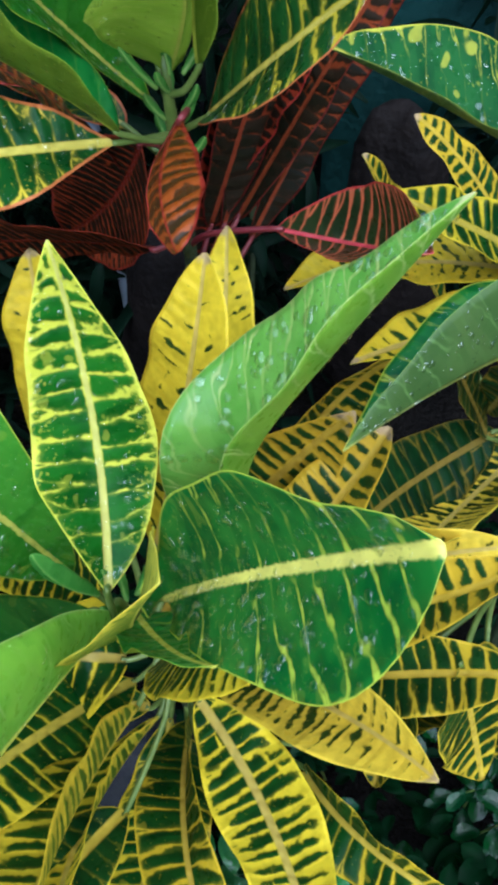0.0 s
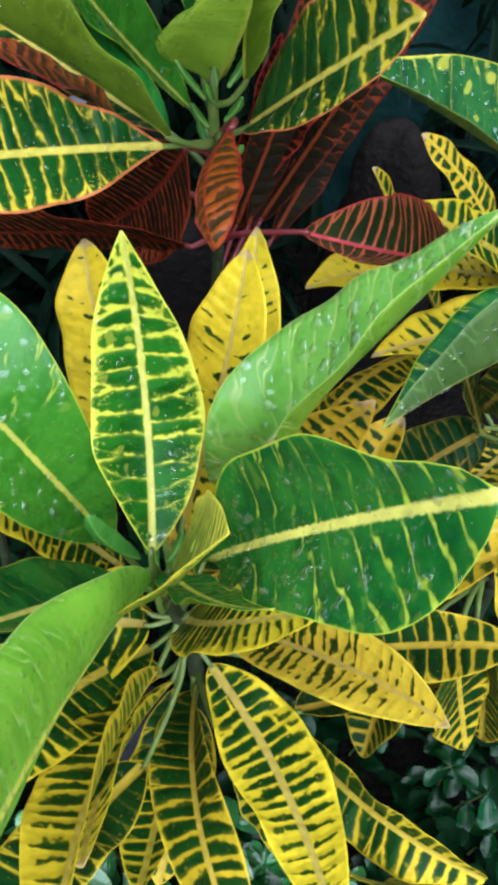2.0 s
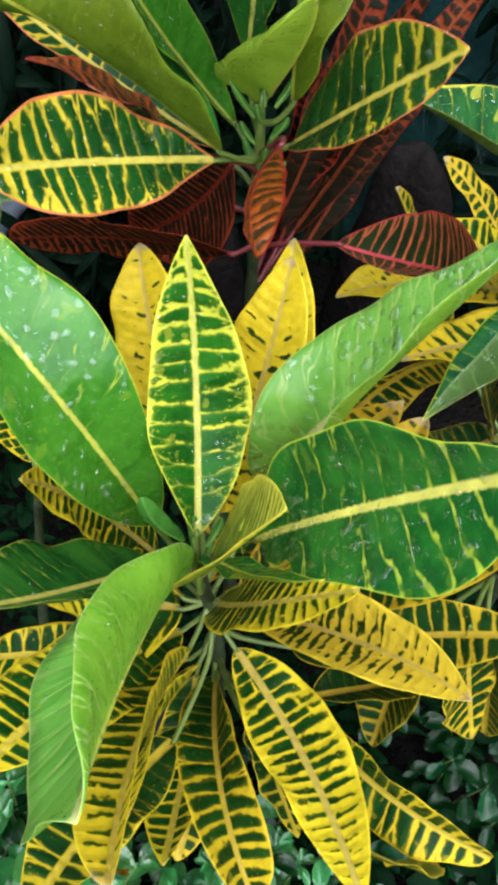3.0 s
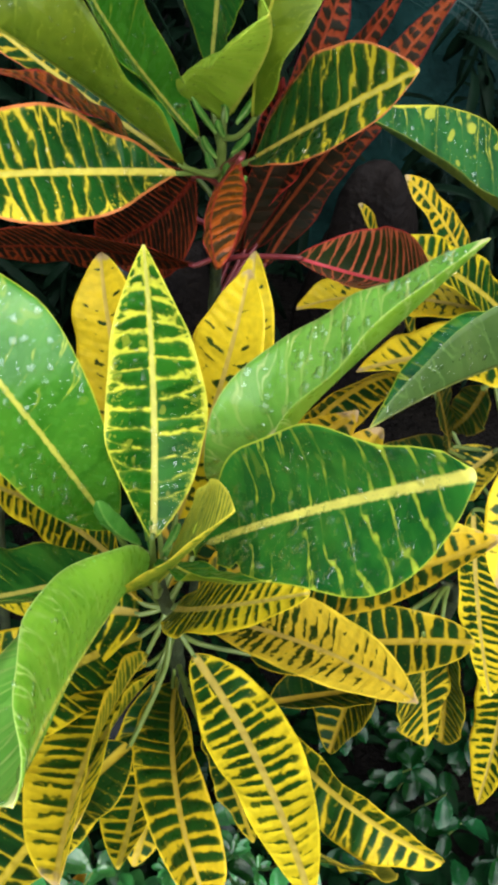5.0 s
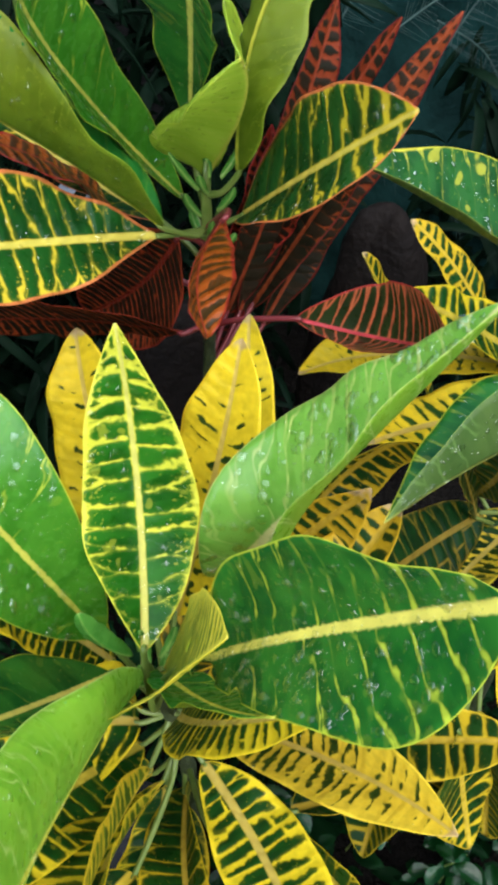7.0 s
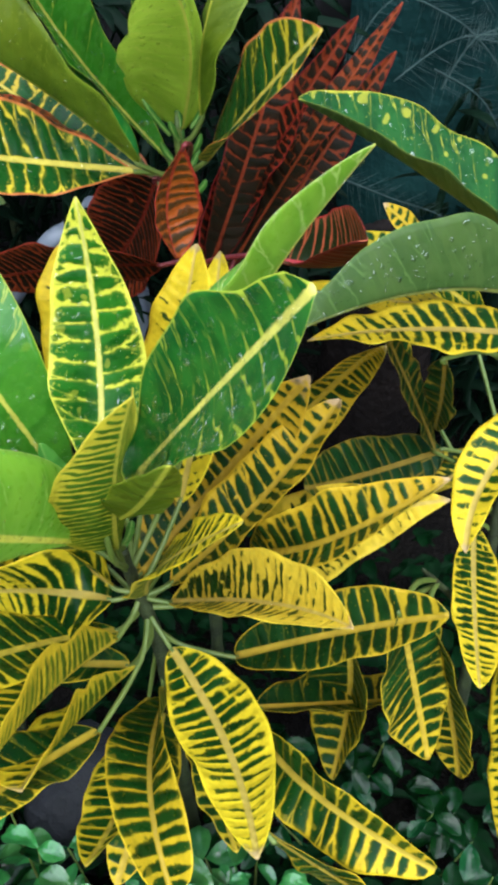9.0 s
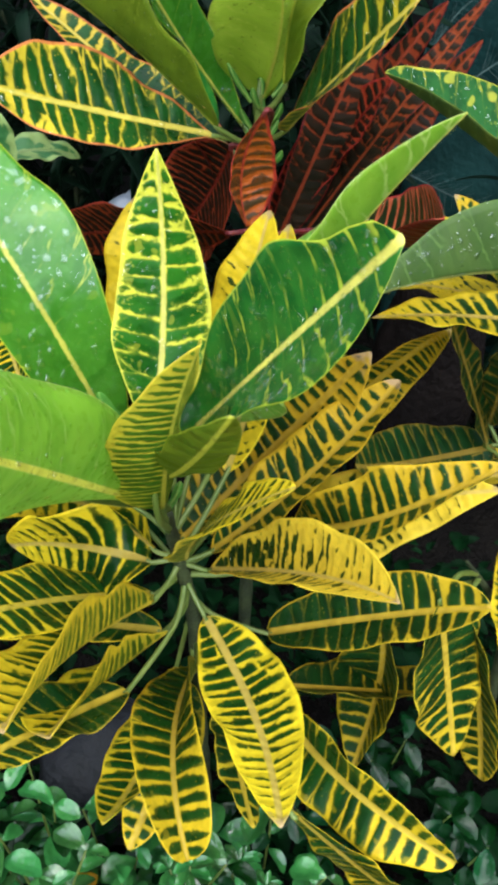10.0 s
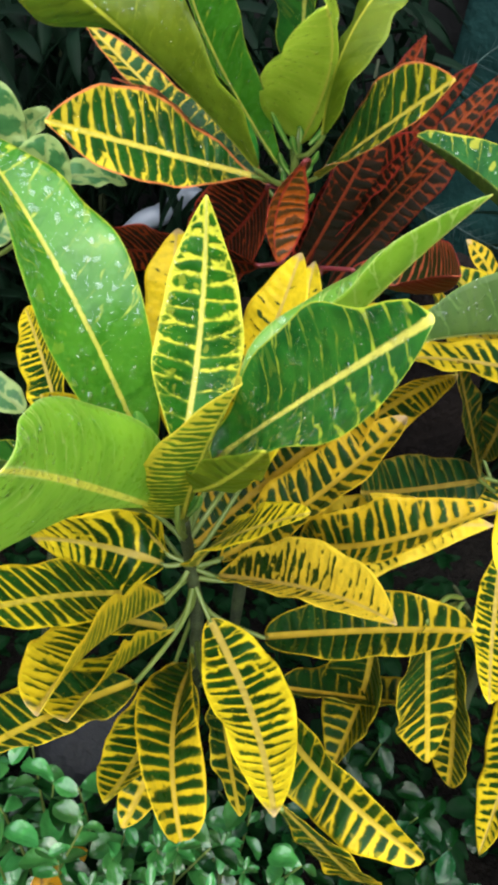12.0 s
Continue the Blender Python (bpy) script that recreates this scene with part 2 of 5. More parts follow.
YELLOW, GOLD = (0.83, 0.64, 0.016), (0.74, 0.55, 0.014)
DARK, DEEP = (0.006, 0.034, 0.005), (0.012, 0.066, 0.008)
STYLES = {
    "striped": leaf_material("striped_leaf", DARK, DEEP, YELLOW, (0.62, 0.48, 0.1), width=0.15, toward_edge=0.05, toward_tip=0.62, from_base=0.10, spacing=0.0095, rim=0.05, border=0.02, split=0.4, ragged=0.40, specks=0.3, net=0.08, rib_width=0.0034, patchy=0.25, gloss=0.2),
    "gilded": leaf_material("gilded_leaf", DARK, DEEP, YELLOW, (0.62, 0.47, 0.1), burn=0.7, width=0.22, toward_edge=0.10, toward_tip=0.8, from_base=0.12, spacing=0.0112, slope=0.1, rim=0.05, border=0.06, split=0.5, wobble=0.7, ragged=0.42, specks=0.3, net=0.08, rib_width=0.0042, rib_grow=-0.4, patchy=0.35, gloss=0.2, see_through=0.38),
    "sunny": leaf_material("sunny_leaf", DARK, DEEP, YELLOW, (0.66, 0.5, 0.07), burn=0.7, width=0.24, toward_edge=0.10, toward_tip=0.66, from_base=0.2, spacing=0.0112, slope=0.15, rim=0.06, border=0.06, split=0.3, wobble=0.7, ragged=0.42, specks=0.3, net=0.08, rib_width=0.0048, rib_grow=-0.4, patchy=0.35, gloss=0.2, see_through=0.5),
    "banded": leaf_material("banded_leaf", DARK, DEEP, GOLD, (0.6, 0.45, 0.05), width=0.08, toward_edge=0.04, toward_tip=0.34, from_base=0.2, spacing=0.0126, rim=0.06, border=0.0, ends=0.05, slope=0.05, split=0.0, wobble=0.6, ragged=0.14, specks=0.3, spots=0.25, rib_width=0.0046, rib_grow=-0.45, patchy=0.12, gloss=0.14),
    "leafy": leaf_material("thin_veined_leaf", (0.006, 0.028, 0.006), (0.011, 0.052, 0.009), (0.60, 0.44, 0.016), (0.60, 0.43, 0.04), width=0.03, toward_edge=0.02, toward_tip=0.34, spacing=0.0128, rim=0.05, border=-0.03, ends=0.05, slope=0.1, split=0.0, wobble=0.7, ragged=0.16, specks=0.4, rib_width=0.0044, rib_grow=-0.5, from_base=0.22, gloss=0.14, patchy=0.12),
    # Darker copy of leafy: the shade of the right-hand croton is put into colour.
    "dusky": leaf_material("thin_veined_leaf_with_shade", (0.006, 0.026, 0.006), (0.010, 0.046, 0.009), (0.24, 0.17, 0.014), (0.30, 0.21, 0.03), width=0.03, toward_edge=0.02, toward_tip=0.2, spacing=0.0135, rim=0.03, border=-0.03, ends=0.05, slope=0.1, split=0.2, wobble=0.7, ragged=0.18, specks=0.3, rib_width=0.003, rib_grow=-0.5, rough=0.4, gloss=0.15),
    "barred": leaf_material("barred_leaf", (0.006, 0.028, 0.006), (0.011, 0.052, 0.009), (0.56, 0.37, 0.014), (0.54, 0.37, 0.03), burn=0.7, width=0.17, toward_edge=0.05, toward_tip=0.36, from_base=0.05, spacing=0.0108, rim=0.07, border=0.02, ends=0.08, slope=0.15, split=0.2, wobble=0.7, ragged=0.35, specks=0.4, rib_width=0.0044, rib_grow=-0.45, patchy=0.3, gloss=0.14, fork=0.6),
    "yellow": leaf_material("yellow_leaf", (0.006, 0.028, 0.006), (0.011, 0.052, 0.009), (0.92, 0.7, 0.04), (0.74, 0.57, 0.12), burn=0.7, width=0.44, toward_edge=0.2, toward_tip=0.8, spacing=0.0098, ragged=0.4, rim=0.07, border=0.08, slope=0.35, from_base=0.42, split=0.8, specks=0.3, rib_width=0.0036, patchy=0.95, patches=105.0, gloss=0.2, relief=0.3, see_through=0.35),
    "golden": leaf_material("golden_leaf", (0.007, 0.032, 0.006), (0.03, 0.07, 0.012), YELLOW, (0.66, 0.5, 0.1), burn=0.7, width=0.8, toward_edge=0.3, toward_tip=0.9, spacing=0.010, ragged=0.5, rim=0.08, border=0.12, slope=0.35, from_base=0.1, split=0.6, specks=0.2, rib_width=0.0036, patchy=1.7, relief=0.25, patches=125.0, gloss=0.2, see_through=0.38),
    "netted": leaf_material("netted_leaf", (0.01, 0.066, 0.004), (0.026, 0.13, 0.008), (0.58, 0.56, 0.045), (0.56, 0.52, 0.12), width=0.03, toward_edge=0.05, toward_tip=0.34, from_base=0.12, spacing=0.0135, rim=0.05, border=0.0, ends=0.09, slope=0.05, split=0.0, ragged=0.42, spots=0.3, wobble=0.8, specks=0.45, net=0.2, rib_width=0.0031, see_through=0.35, fork=0.8, gloss=0.2),
    "young": leaf_material("young_leaf", (0.03, 0.11, 0.012), (0.05, 0.16, 0.018), (0.8, 0.7, 0.07), (0.78, 0.7, 0.09), width=0.26, toward_edge=0.1, toward_tip=0.5, spacing=0.0075, rim=0.06, ragged=0.25, see_through=0.55),
    "green": leaf_material("green_leaf", (0.009, 0.08, 0.011), (0.032, 0.165, 0.018), (0.48, 0.56, 0.04), (0.86, 0.74, 0.14), width=0.0, toward_edge=0.0, toward_tip=0.14, spacing=0.017, rim=0.032, broken=0.97, ragged=0.16, specks=0.1, spots=0.12, wobble=0.5, rib_width=0.0025, rib_grow=0.4, rough=0.22, see_through=0.4, wet=0.5, relief=0.25, fork=0.2),
    "fresh": leaf_material("fresh_green_leaf", (0.042, 0.185, 0.01), (0.072, 0.255, 0.016), (0.48, 0.56, 0.04), (0.66, 0.62, 0.09), width=0.0, toward_edge=0.05, toward_tip=0.14, spacing=0.017, rim=0.032, broken=0.97, ragged=0.16, specks=0.1, spots=0.18, wobble=0.5, rib_width=0.0019, rib_grow=0.3, rough=0.26, see_through=0.4, wet=0.5, relief=0.25, fork=0.2),
    "spotted": leaf_material("yellow_spotted_leaf", (0.007, 0.048, 0.009), (0.015, 0.085, 0.013), (0.44, 0.44, 0.035), (0.70, 0.64, 0.08), width=0.0, toward_edge=0.0, toward_tip=0.0, spacing=0.014, rim=0.03, broken=0.85, ragged=0.15, specks=0.4, spots=0.6, wobble=0.4, rough=0.3, see_through=0.15, gloss=0.08, relief=0.2, wet=0.0),
    "bright": leaf_material("bright_green_leaf", (0.17, 0.45, 0.055), (0.25, 0.55, 0.085), (0.6, 0.74, 0.2), (0.85, 0.82, 0.35), width=0.08, toward_edge=0.0, toward_tip=0.03, spacing=0.018, wobble=0.3, rim=0.022, broken=0.55, ragged=0.08, specks=0.0, rib_width=0.0034, rough=0.2, see_through=0.5, wet=0.6, relief=0.3, rib_grow=0.2),
    "olive": leaf_material("olive_green_leaf", (0.02, 0.15, 0.02), (0.04, 0.22, 0.03), (0.44, 0.58, 0.05), (0.66, 0.62, 0.08), width=0.06, toward_edge=0.0, toward_tip=0.07, spacing=0.014, rim=0.02, broken=0.9, ragged=0.1, specks=0.12, rough=0.28, see_through=0.45),
    "lime": leaf_material("lime_green_leaf", (0.18, 0.31, 0.025), (0.26, 0.4, 0.035), (0.44, 0.58, 0.05), (0.66, 0.62, 0.08), width=0.06, toward_edge=0.0, toward_tip=0.07, spacing=0.014, rim=0.02, broken=0.9, ragged=0.1, specks=0.12, rough=0.28, see_through=0.6),
    "bud": leaf_material("bud_green_leaf", (0.07, 0.22, 0.03), (0.1, 0.27, 0.04), (0.1, 0.26, 0.04), (0.25, 0.40, 0.08), width=0.0, toward_edge=0.0, toward_tip=0.0, spacing=0.006, rim=0.015, rib_width=0.0004, broken=0.9, specks=0.0, see_through=0.35, gloss=0.25, relief=0.1),
    # Flame veins fade towards the base: shadow on the lower half, put into colour.
    "flame": leaf_material("flame_red_leaf", (0.010, 0.010, 0.005), (0.018, 0.012, 0.006), (0.16, 0.03, 0.008), (0.19, 0.038, 0.012), width=0.12, toward_edge=0.2, toward_tip=0.3, from_base=0.5, spacing=0.011, rim=0.08, rim_colour=(0.09, 0.011, 0.007), ragged=0.4, slope=0.15, split=0.3, gloss=0.08, rough=0.5, specks=0.2, fork=0.7, see_through=0.1),
    "rimmed": leaf_material("red_rimmed_leaf", DARK, DEEP, (0.56, 0.42, 0.025), (0.6, 0.5, 0.08), width=0.01, toward_edge=0.08, toward_tip=0.42, spacing=0.0135, rim=0.11, border=-0.04, rim_colour=(0.46, 0.13, 0.04), slope=0.22, ragged=0.32, specks=0.5, net=0.10, rib_width=0.0036, split=0.0, wobble=0.8, fork=0.8, from_base=0.06, ends=0.08, gloss=0.2),
    "edged": leaf_material("red_edged_leaf", (0.006, 0.032, 0.006), (0.012, 0.062, 0.010), (0.54, 0.43, 0.02), (0.6, 0.5, 0.08), width=0.0, toward_edge=0.0, toward_tip=0.3, spacing=0.017, from_base=0.2, rim=0.085, border=-0.06, rim_colour=(0.46, 0.13, 0.04), slope=0.3, ragged=0.32, specks=0.2, net=0.0, rib_width=0.0036, split=0.0, wobble=0.8, ends=0.05, gloss=0.2),
    "red": leaf_material("red_leaf", (0.007, 0.007, 0.004), (0.012, 0.008, 0.004), (0.22, 0.03, 0.01), (0.14, 0.014, 0.009), width=0.14, toward_edge=0.2, toward_tip=0.2, spacing=0.0085, rim=0.09, rim_colour=(0.22, 0.022, 0.014), ragged=0.4, slope=0.2, split=0.6, gloss=0.08, rough=0.5, specks=0.2, see_through=0.12),
    "ember": leaf_material("orange_red_leaf", (0.035, 0.025, 0.008), (0.07, 0.03, 0.008), (0.34, 0.075, 0.01), (0.32, 0.035, 0.018), width=0.34, toward_edge=0.1, toward_tip=0.2, spacing=0.0085, rim=0.15, rim_colour=(0.30, 0.028, 0.016), ragged=0.6, slope=-0.3, fork=0.3, patchy=0.4, see_through=0.2),
    "pink": leaf_material("pink_veined_leaf", (0.012, 0.026, 0.008), (0.022, 0.042, 0.010), (0.62, 0.15, 0.06), (0.6, 0.06, 0.09), width=0.12, toward_edge=0.05, toward_tip=0.25, spacing=0.0092, rim=0.06, rim_colour=(0.40, 0.035, 0.03), ragged=0.14, wobble=0.6, slope=0.2, specks=0.1),
    "amber": leaf_material("amber_leaf", (0.10, 0.06, 0.01), (0.16, 0.08, 0.012), (0.55, 0.27, 0.012), (0.55, 0.30, 0.03), width=0.7, toward_edge=0.3, toward_tip=0.5, ragged=0.8, gloss=0.15),
    "pale": leaf_material("cream_edged_leaf", (0.03, 0.12, 0.03), (0.06, 0.18, 0.05), (0.26, 0.36, 0.11), (0.24, 0.32, 0.1), width=0.25, toward_edge=0.5, toward_tip=0.2, spacing=0.03, rim=0.22, ragged=1.0, rough=0.35),
}
BACKS = {
    "bud": STYLES["bud"],
    "striped": leaf_material("striped_leaf_back", (0.08, 0.14, 0.014), (0.11, 0.18, 0.02), (0.60, 0.52, 0.04), (0.60, 0.54, 0.08), width=0.16, toward_edge=0.2, toward_tip=0.5, spacing=0.0085, rim=0.06, border=0.02, ragged=0.3, rough=0.45, see_through=0.45),
    "gilded": leaf_material("gilded_leaf_back", (0.09, 0.17, 0.012), (0.13, 0.22, 0.016), (0.84, 0.68, 0.03), (0.80, 0.66, 0.05), width=0.32, toward_edge=0.15, toward_tip=0.7, spacing=0.0088, slope=0.1, rim=0.07, border=0.03, wobble=0.7, ragged=0.35, rough=0.45, see_through=0.68),
    "yellow": leaf_material("yellow_leaf_back", (0.22, 0.21, 0.02), (0.28, 0.24, 0.02), (0.62, 0.50, 0.03), (0.62, 0.50, 0.06), width=0.6, toward_edge=0.3, toward_tip=0.5, ragged=0.8, rough=0.45, see_through=0.5),
    "green": leaf_material("green_leaf_back", (0.058, 0.11, 0.022), (0.085, 0.14, 0.03), (0.13, 0.22, 0.05), (0.48, 0.52, 0.12), width=0.05, toward_edge=0.0, toward_tip=0.05, spacing=0.014, rim=0.025, broken=0.8, ragged=0.1, specks=0.1, rough=0.4, see_through=0.45),
    "bright": leaf_material("bright_green_leaf_back", relief=0.12, dark=(0.17, 0.36, 0.02), light=(0.25, 0.46, 0.03), vein=(0.44, 0.60, 0.12), rib=(0.72, 0.68, 0.06), width=0.05, toward_edge=0.0, toward_tip=0.05, spacing=0.016, rim=0.03, broken=0.9, ragged=0.1, specks=0.1, rough=0.3, see_through=0.5, rib_width=0.0036),
    "olive": leaf_material("olive_green_leaf_back", (0.1, 0.14, 0.006), (0.16, 0.2, 0.01), (0.24, 0.27, 0.015), (0.56, 0.54, 0.05), width=0.0, toward_edge=0.0, toward_tip=0.05, spacing=0.016, rim=0.03, broken=0.6, ragged=0.2, specks=0.8, net=0.1, rough=0.4, see_through=0.5, rib_width=0.0034),
    "lime": leaf_material("lime_green_leaf_back", (0.4, 0.57, 0.03), (0.5, 0.66, 0.045), (0.70, 0.78, 0.09), (0.66, 0.66, 0.08), width=0.05, toward_edge=0.0, toward_tip=0.05, spacing=0.016, rim=0.03, broken=0.6, ragged=0.2, specks=0.6, rough=0.4, see_through=0.75),
    "netted": leaf_material("netted_leaf_back", (0.06, 0.16, 0.01), (0.1, 0.23, 0.016), (0.7, 0.6, 0.035), (0.74, 0.70, 0.08), width=0.14, toward_edge=0.1, toward_tip=0.5, spacing=0.0075, rim=0.06, border=0.02, ragged=0.25, specks=0.2, rough=0.42, see_through=0.65),
    "red": leaf_material("red_leaf_back", (0.04, 0.010, 0.006), (0.06, 0.013, 0.008), (0.12, 0.018, 0.010), (0.13, 0.015, 0.012), width=0.2, rough=0.5, gloss=0.08),
}
LEAF_LABELS = {
    "fresh": "light green glossy leaf with a pale yellow midrib",
    "edged": "dark green leaf with thin yellow veins and a red edge",
    "sunny": "half-folded leaf with broad yellow veins and tip",
    "dusky": "dark green leaf with thin veins, darkened for the shade it hangs in",
    "green": "plain glossy green leaf with a yellow midrib", "spotted": "green leaf with scattered yellow spots", "bright": "light green leaf", "olive": "olive-green leaf seen from below",
    "lime": "lime-green leaf seen from below", "golden": "almost wholly yellow leaf", "yellow": "yellow leaf with green flecks", "gilded": "leaf with green bars fading to a yellow tip",
    "leafy": "dark green leaf with thin yellow veins", "rimmed": "green leaf with yellow veins and a red rim", "red": "dark red leaf", "flame": "dark leaf with orange-red veins",
    "ember": "small orange-red leaf", "pink": "dark leaf with orange-pink veins", "netted": "green leaf with a net of yellow veins", "young": "young leaf with cream stripes",
}
BACK_OF = {"bud": "bud", "fresh": "green", "edged": "striped", "sunny": "gilded", "dusky": "green", "young": "netted", "leafy": "striped", "banded": "striped", "barred": "striped", "golden": "yellow", "amber": "yellow", "spotted": "green", "rimmed": "striped", "ember": "red", "flame": "red", "pink": "red", "pale": "green"}


def plain_material(name, colour, second, scale=30.0, rough=0.6, strength=0.3, distance=0.002, see_through=0.0, gloss=0.5, vary=0.0):
    g = Graph(name)
    n, f = g.noise(g.place(), scale, 3.0), g.noise(g.place(), scale * 6, 2.0)
    c = g.mix(g.step(n, 0.3, 0.7), colour, second)
    c = g.mix(g.math("MULTIPLY", f, 0.35), c, second)
    if vary:
        tone = g.nodes.new("ShaderNodeHueSaturation")
        g.put(tone.inputs["Color"], c)
        g.put(tone.inputs["Value"], g.math("ADD", 1.0 - vary, g.math("MULTIPLY", g.random(), 2 * vary)))
        g.put(tone.inputs["Hue"], g.math("ADD", 0.485, g.math("MULTIPLY", g.random(), 0.03)))
        c = tone.outputs[0]
    return g.finish(c, rough, g.bump(g.math("ADD", n, f), strength, distance), see_through, None, gloss)


PETIOLE = plain_material("petiole_green", (0.09, 0.145, 0.02), (0.16, 0.215, 0.045), 60, 0.4, 0.2, 0.001, 0.15)
PETIOLE_RED = plain_material("petiole_crimson", (0.13, 0.012, 0.018), (0.18, 0.03, 0.03), 60, 0.4, 0.2, 0.001, 0.1)
# The shadow among the stalks is put into the bark colour.
BARK = plain_material("stem_bark", (0.011, 0.017, 0.004), (0.035, 0.050, 0.012), 60, 0.7, 0.6, 0.003)
# SOIL, STONE and WALL carry the deep background shade in their near-black colours.
SOIL = plain_material("damp_soil_with_shade", (0.004, 0.0035, 0.003), (0.008, 0.007, 0.0055), 18, 0.85, 0.8, 0.02, gloss=0.06)
STONE = plain_material("grey_brown_stone_with_shade", (0.004, 0.0033, 0.003), (0.0085, 0.0065, 0.0055), 14, 0.75, 0.6, 0.01, gloss=0.06)
GRAY = plain_material("grey_stone", (0.011, 0.0125, 0.014), (0.021, 0.023, 0.026), 16, 0.6, 0.5, 0.008, gloss=0.2)
NET = plain_material("teal_cloth", (0.003, 0.012, 0.011), (0.009, 0.033, 0.030), 12, 0.8, 0.5, 0.01, gloss=0.06)
WALL = plain_material("dark_wall_with_shade", (0.006, 0.0065, 0.0065), (0.012, 0.012, 0.012), 6, 0.85, 0.5, 0.01, gloss=0.06)
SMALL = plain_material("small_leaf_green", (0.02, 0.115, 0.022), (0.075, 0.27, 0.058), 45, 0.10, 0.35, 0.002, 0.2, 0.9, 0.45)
# Darker copy of SMALL: mixed tone on the left, painted shade on the right.
SMALL_DARK = plain_material("small_leaf_dark_and_shaded", (0.0028, 0.020, 0.004), (0.007, 0.046, 0.009), 60, 0.12, 0.5, 0.0015, 0.1, 0.28, 0.4)
# Near-black green: the deep shade behind the crotons is put into the leaf colour.
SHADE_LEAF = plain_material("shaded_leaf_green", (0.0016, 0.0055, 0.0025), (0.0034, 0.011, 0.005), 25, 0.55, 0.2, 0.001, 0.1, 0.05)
# The shade under the croton canopy is put into this green.
UNDER = plain_material("undergrowth_leaf_with_shade", (0.0015, 0.009, 0.0025), (0.003, 0.018, 0.004), 40, 0.55, 0.3, 0.001, 0.1, 0.04)
TWIG = plain_material("thin_twig", (0.009, 0.026, 0.022), (0.02, 0.05, 0.042), 60, 0.7, 0.2, 0.001)
PALE = plain_material("pale_plastic", (0.16, 0.19, 0.23), (0.22, 0.25, 0.29), 20, 0.4, 0.1, 0.001)


def water_material(name, shine):
    """Clear water: it lets light through and mirrors the sky the more, the flatter one looks at it."""
    g = Graph(name)
    clear, gloss = g.nodes.new("ShaderNodeBsdfTransparent"), g.nodes.new("ShaderNodeBsdfGlossy")
    gloss.inputs["Roughness"].default_value = 0.06
    clear.inputs["Color"].default_value = (0.97, 0.985, 0.97, 1)
    edge, both, out = g.nodes.new("ShaderNodeFresnel"), g.nodes.new("ShaderNodeMixShader"), g.nodes.new("ShaderNodeOutputMaterial")
    edge.inputs["IOR"].default_value = 1.33
    k = g.math("MINIMUM", 0.20 + shine, g.math("ADD", shine, edge.outputs[0]))
    g.links.new(k, both.inputs[0])
    g.links.new(clear.outputs[0], both.inputs[1])
    g.links.new(gloss.outputs[0], both.inputs[2])
    g.links.new(both.outputs[0], out.inputs["Surface"])
    return g.mat


WATER, BEADS = water_material("water", 0.054), water_material("fine_water_beads", 0.16)


# ---- builders ----
def mesh_object(name, verts, faces, mats, parent=None, smooth=True, slots=None):
    me = bpy.data.meshes.new(name)
    me.from_pydata([tuple(map(float, v)) for v in verts], [], faces)
    for m in mats:
        me.materials.append(m)
    if slots is not None:
        me.polygons.foreach_set("material_index", slots)
    if smooth:
        me.polygons.foreach_set("use_smooth", [True] * len(me.polygons))
    me.update()
    ob = new(name, me)
    ob.parent = parent
    return ob


def unit(a):
    return a / (np.linalg.norm(a, axis=-1, keepdims=True) + 1e-9)


def tube(name, points, radii, mat, parent=None, sides=10):
    """A round tapering tube along points, closed at both ends."""
    p = np.array(points, float)
    t = unit(np.gradient(p, axis=0))
    ref = np.array([0.31, 0.92, 0.23])
    a = unit(np.cross(t, ref))
    b = np.cross(t, a)
    verts, faces = [], []
    for i in range(len(p)):
        for j in range(sides):
            w = 2 * math.pi * j / sides
            verts.append(p[i] + radii[i] * (math.cos(w) * a[i] + math.sin(w) * b[i]))
    for i in range(len(p) - 1):
        for j in range(sides):
            k = (j + 1) % sides
            faces.append((i * sides + j, i * sides + k, (i + 1) * sides + k, (i + 1) * sides + j))
    faces.append(tuple(range(sides))[::-1])
    faces.append(tuple((len(p) - 1) * sides + j for j in range(sides)))
    return mesh_object(name, verts, faces, [mat], parent)


def bezier(points, n):
    """Smooth points along a curve through the given ones."""
    p = [Vector(q) for q in points]
    out = []
    for i in range(len(p) - 1):
        a, b, c, d = p[max(i - 1, 0)], p[i], p[i + 1], p[min(i + 2, len(p) - 1)]
        for s in np.linspace(0, 1, n, endpoint=i == len(p) - 2):
            out.append(0.5 * ((2 * b) + (c - a) * s + (2 * a - 5 * b + 4 * c - d) * s ** 2 + (3 * b - a - 3 * c + d) * s ** 3))
    return [tuple(q) for q in out]


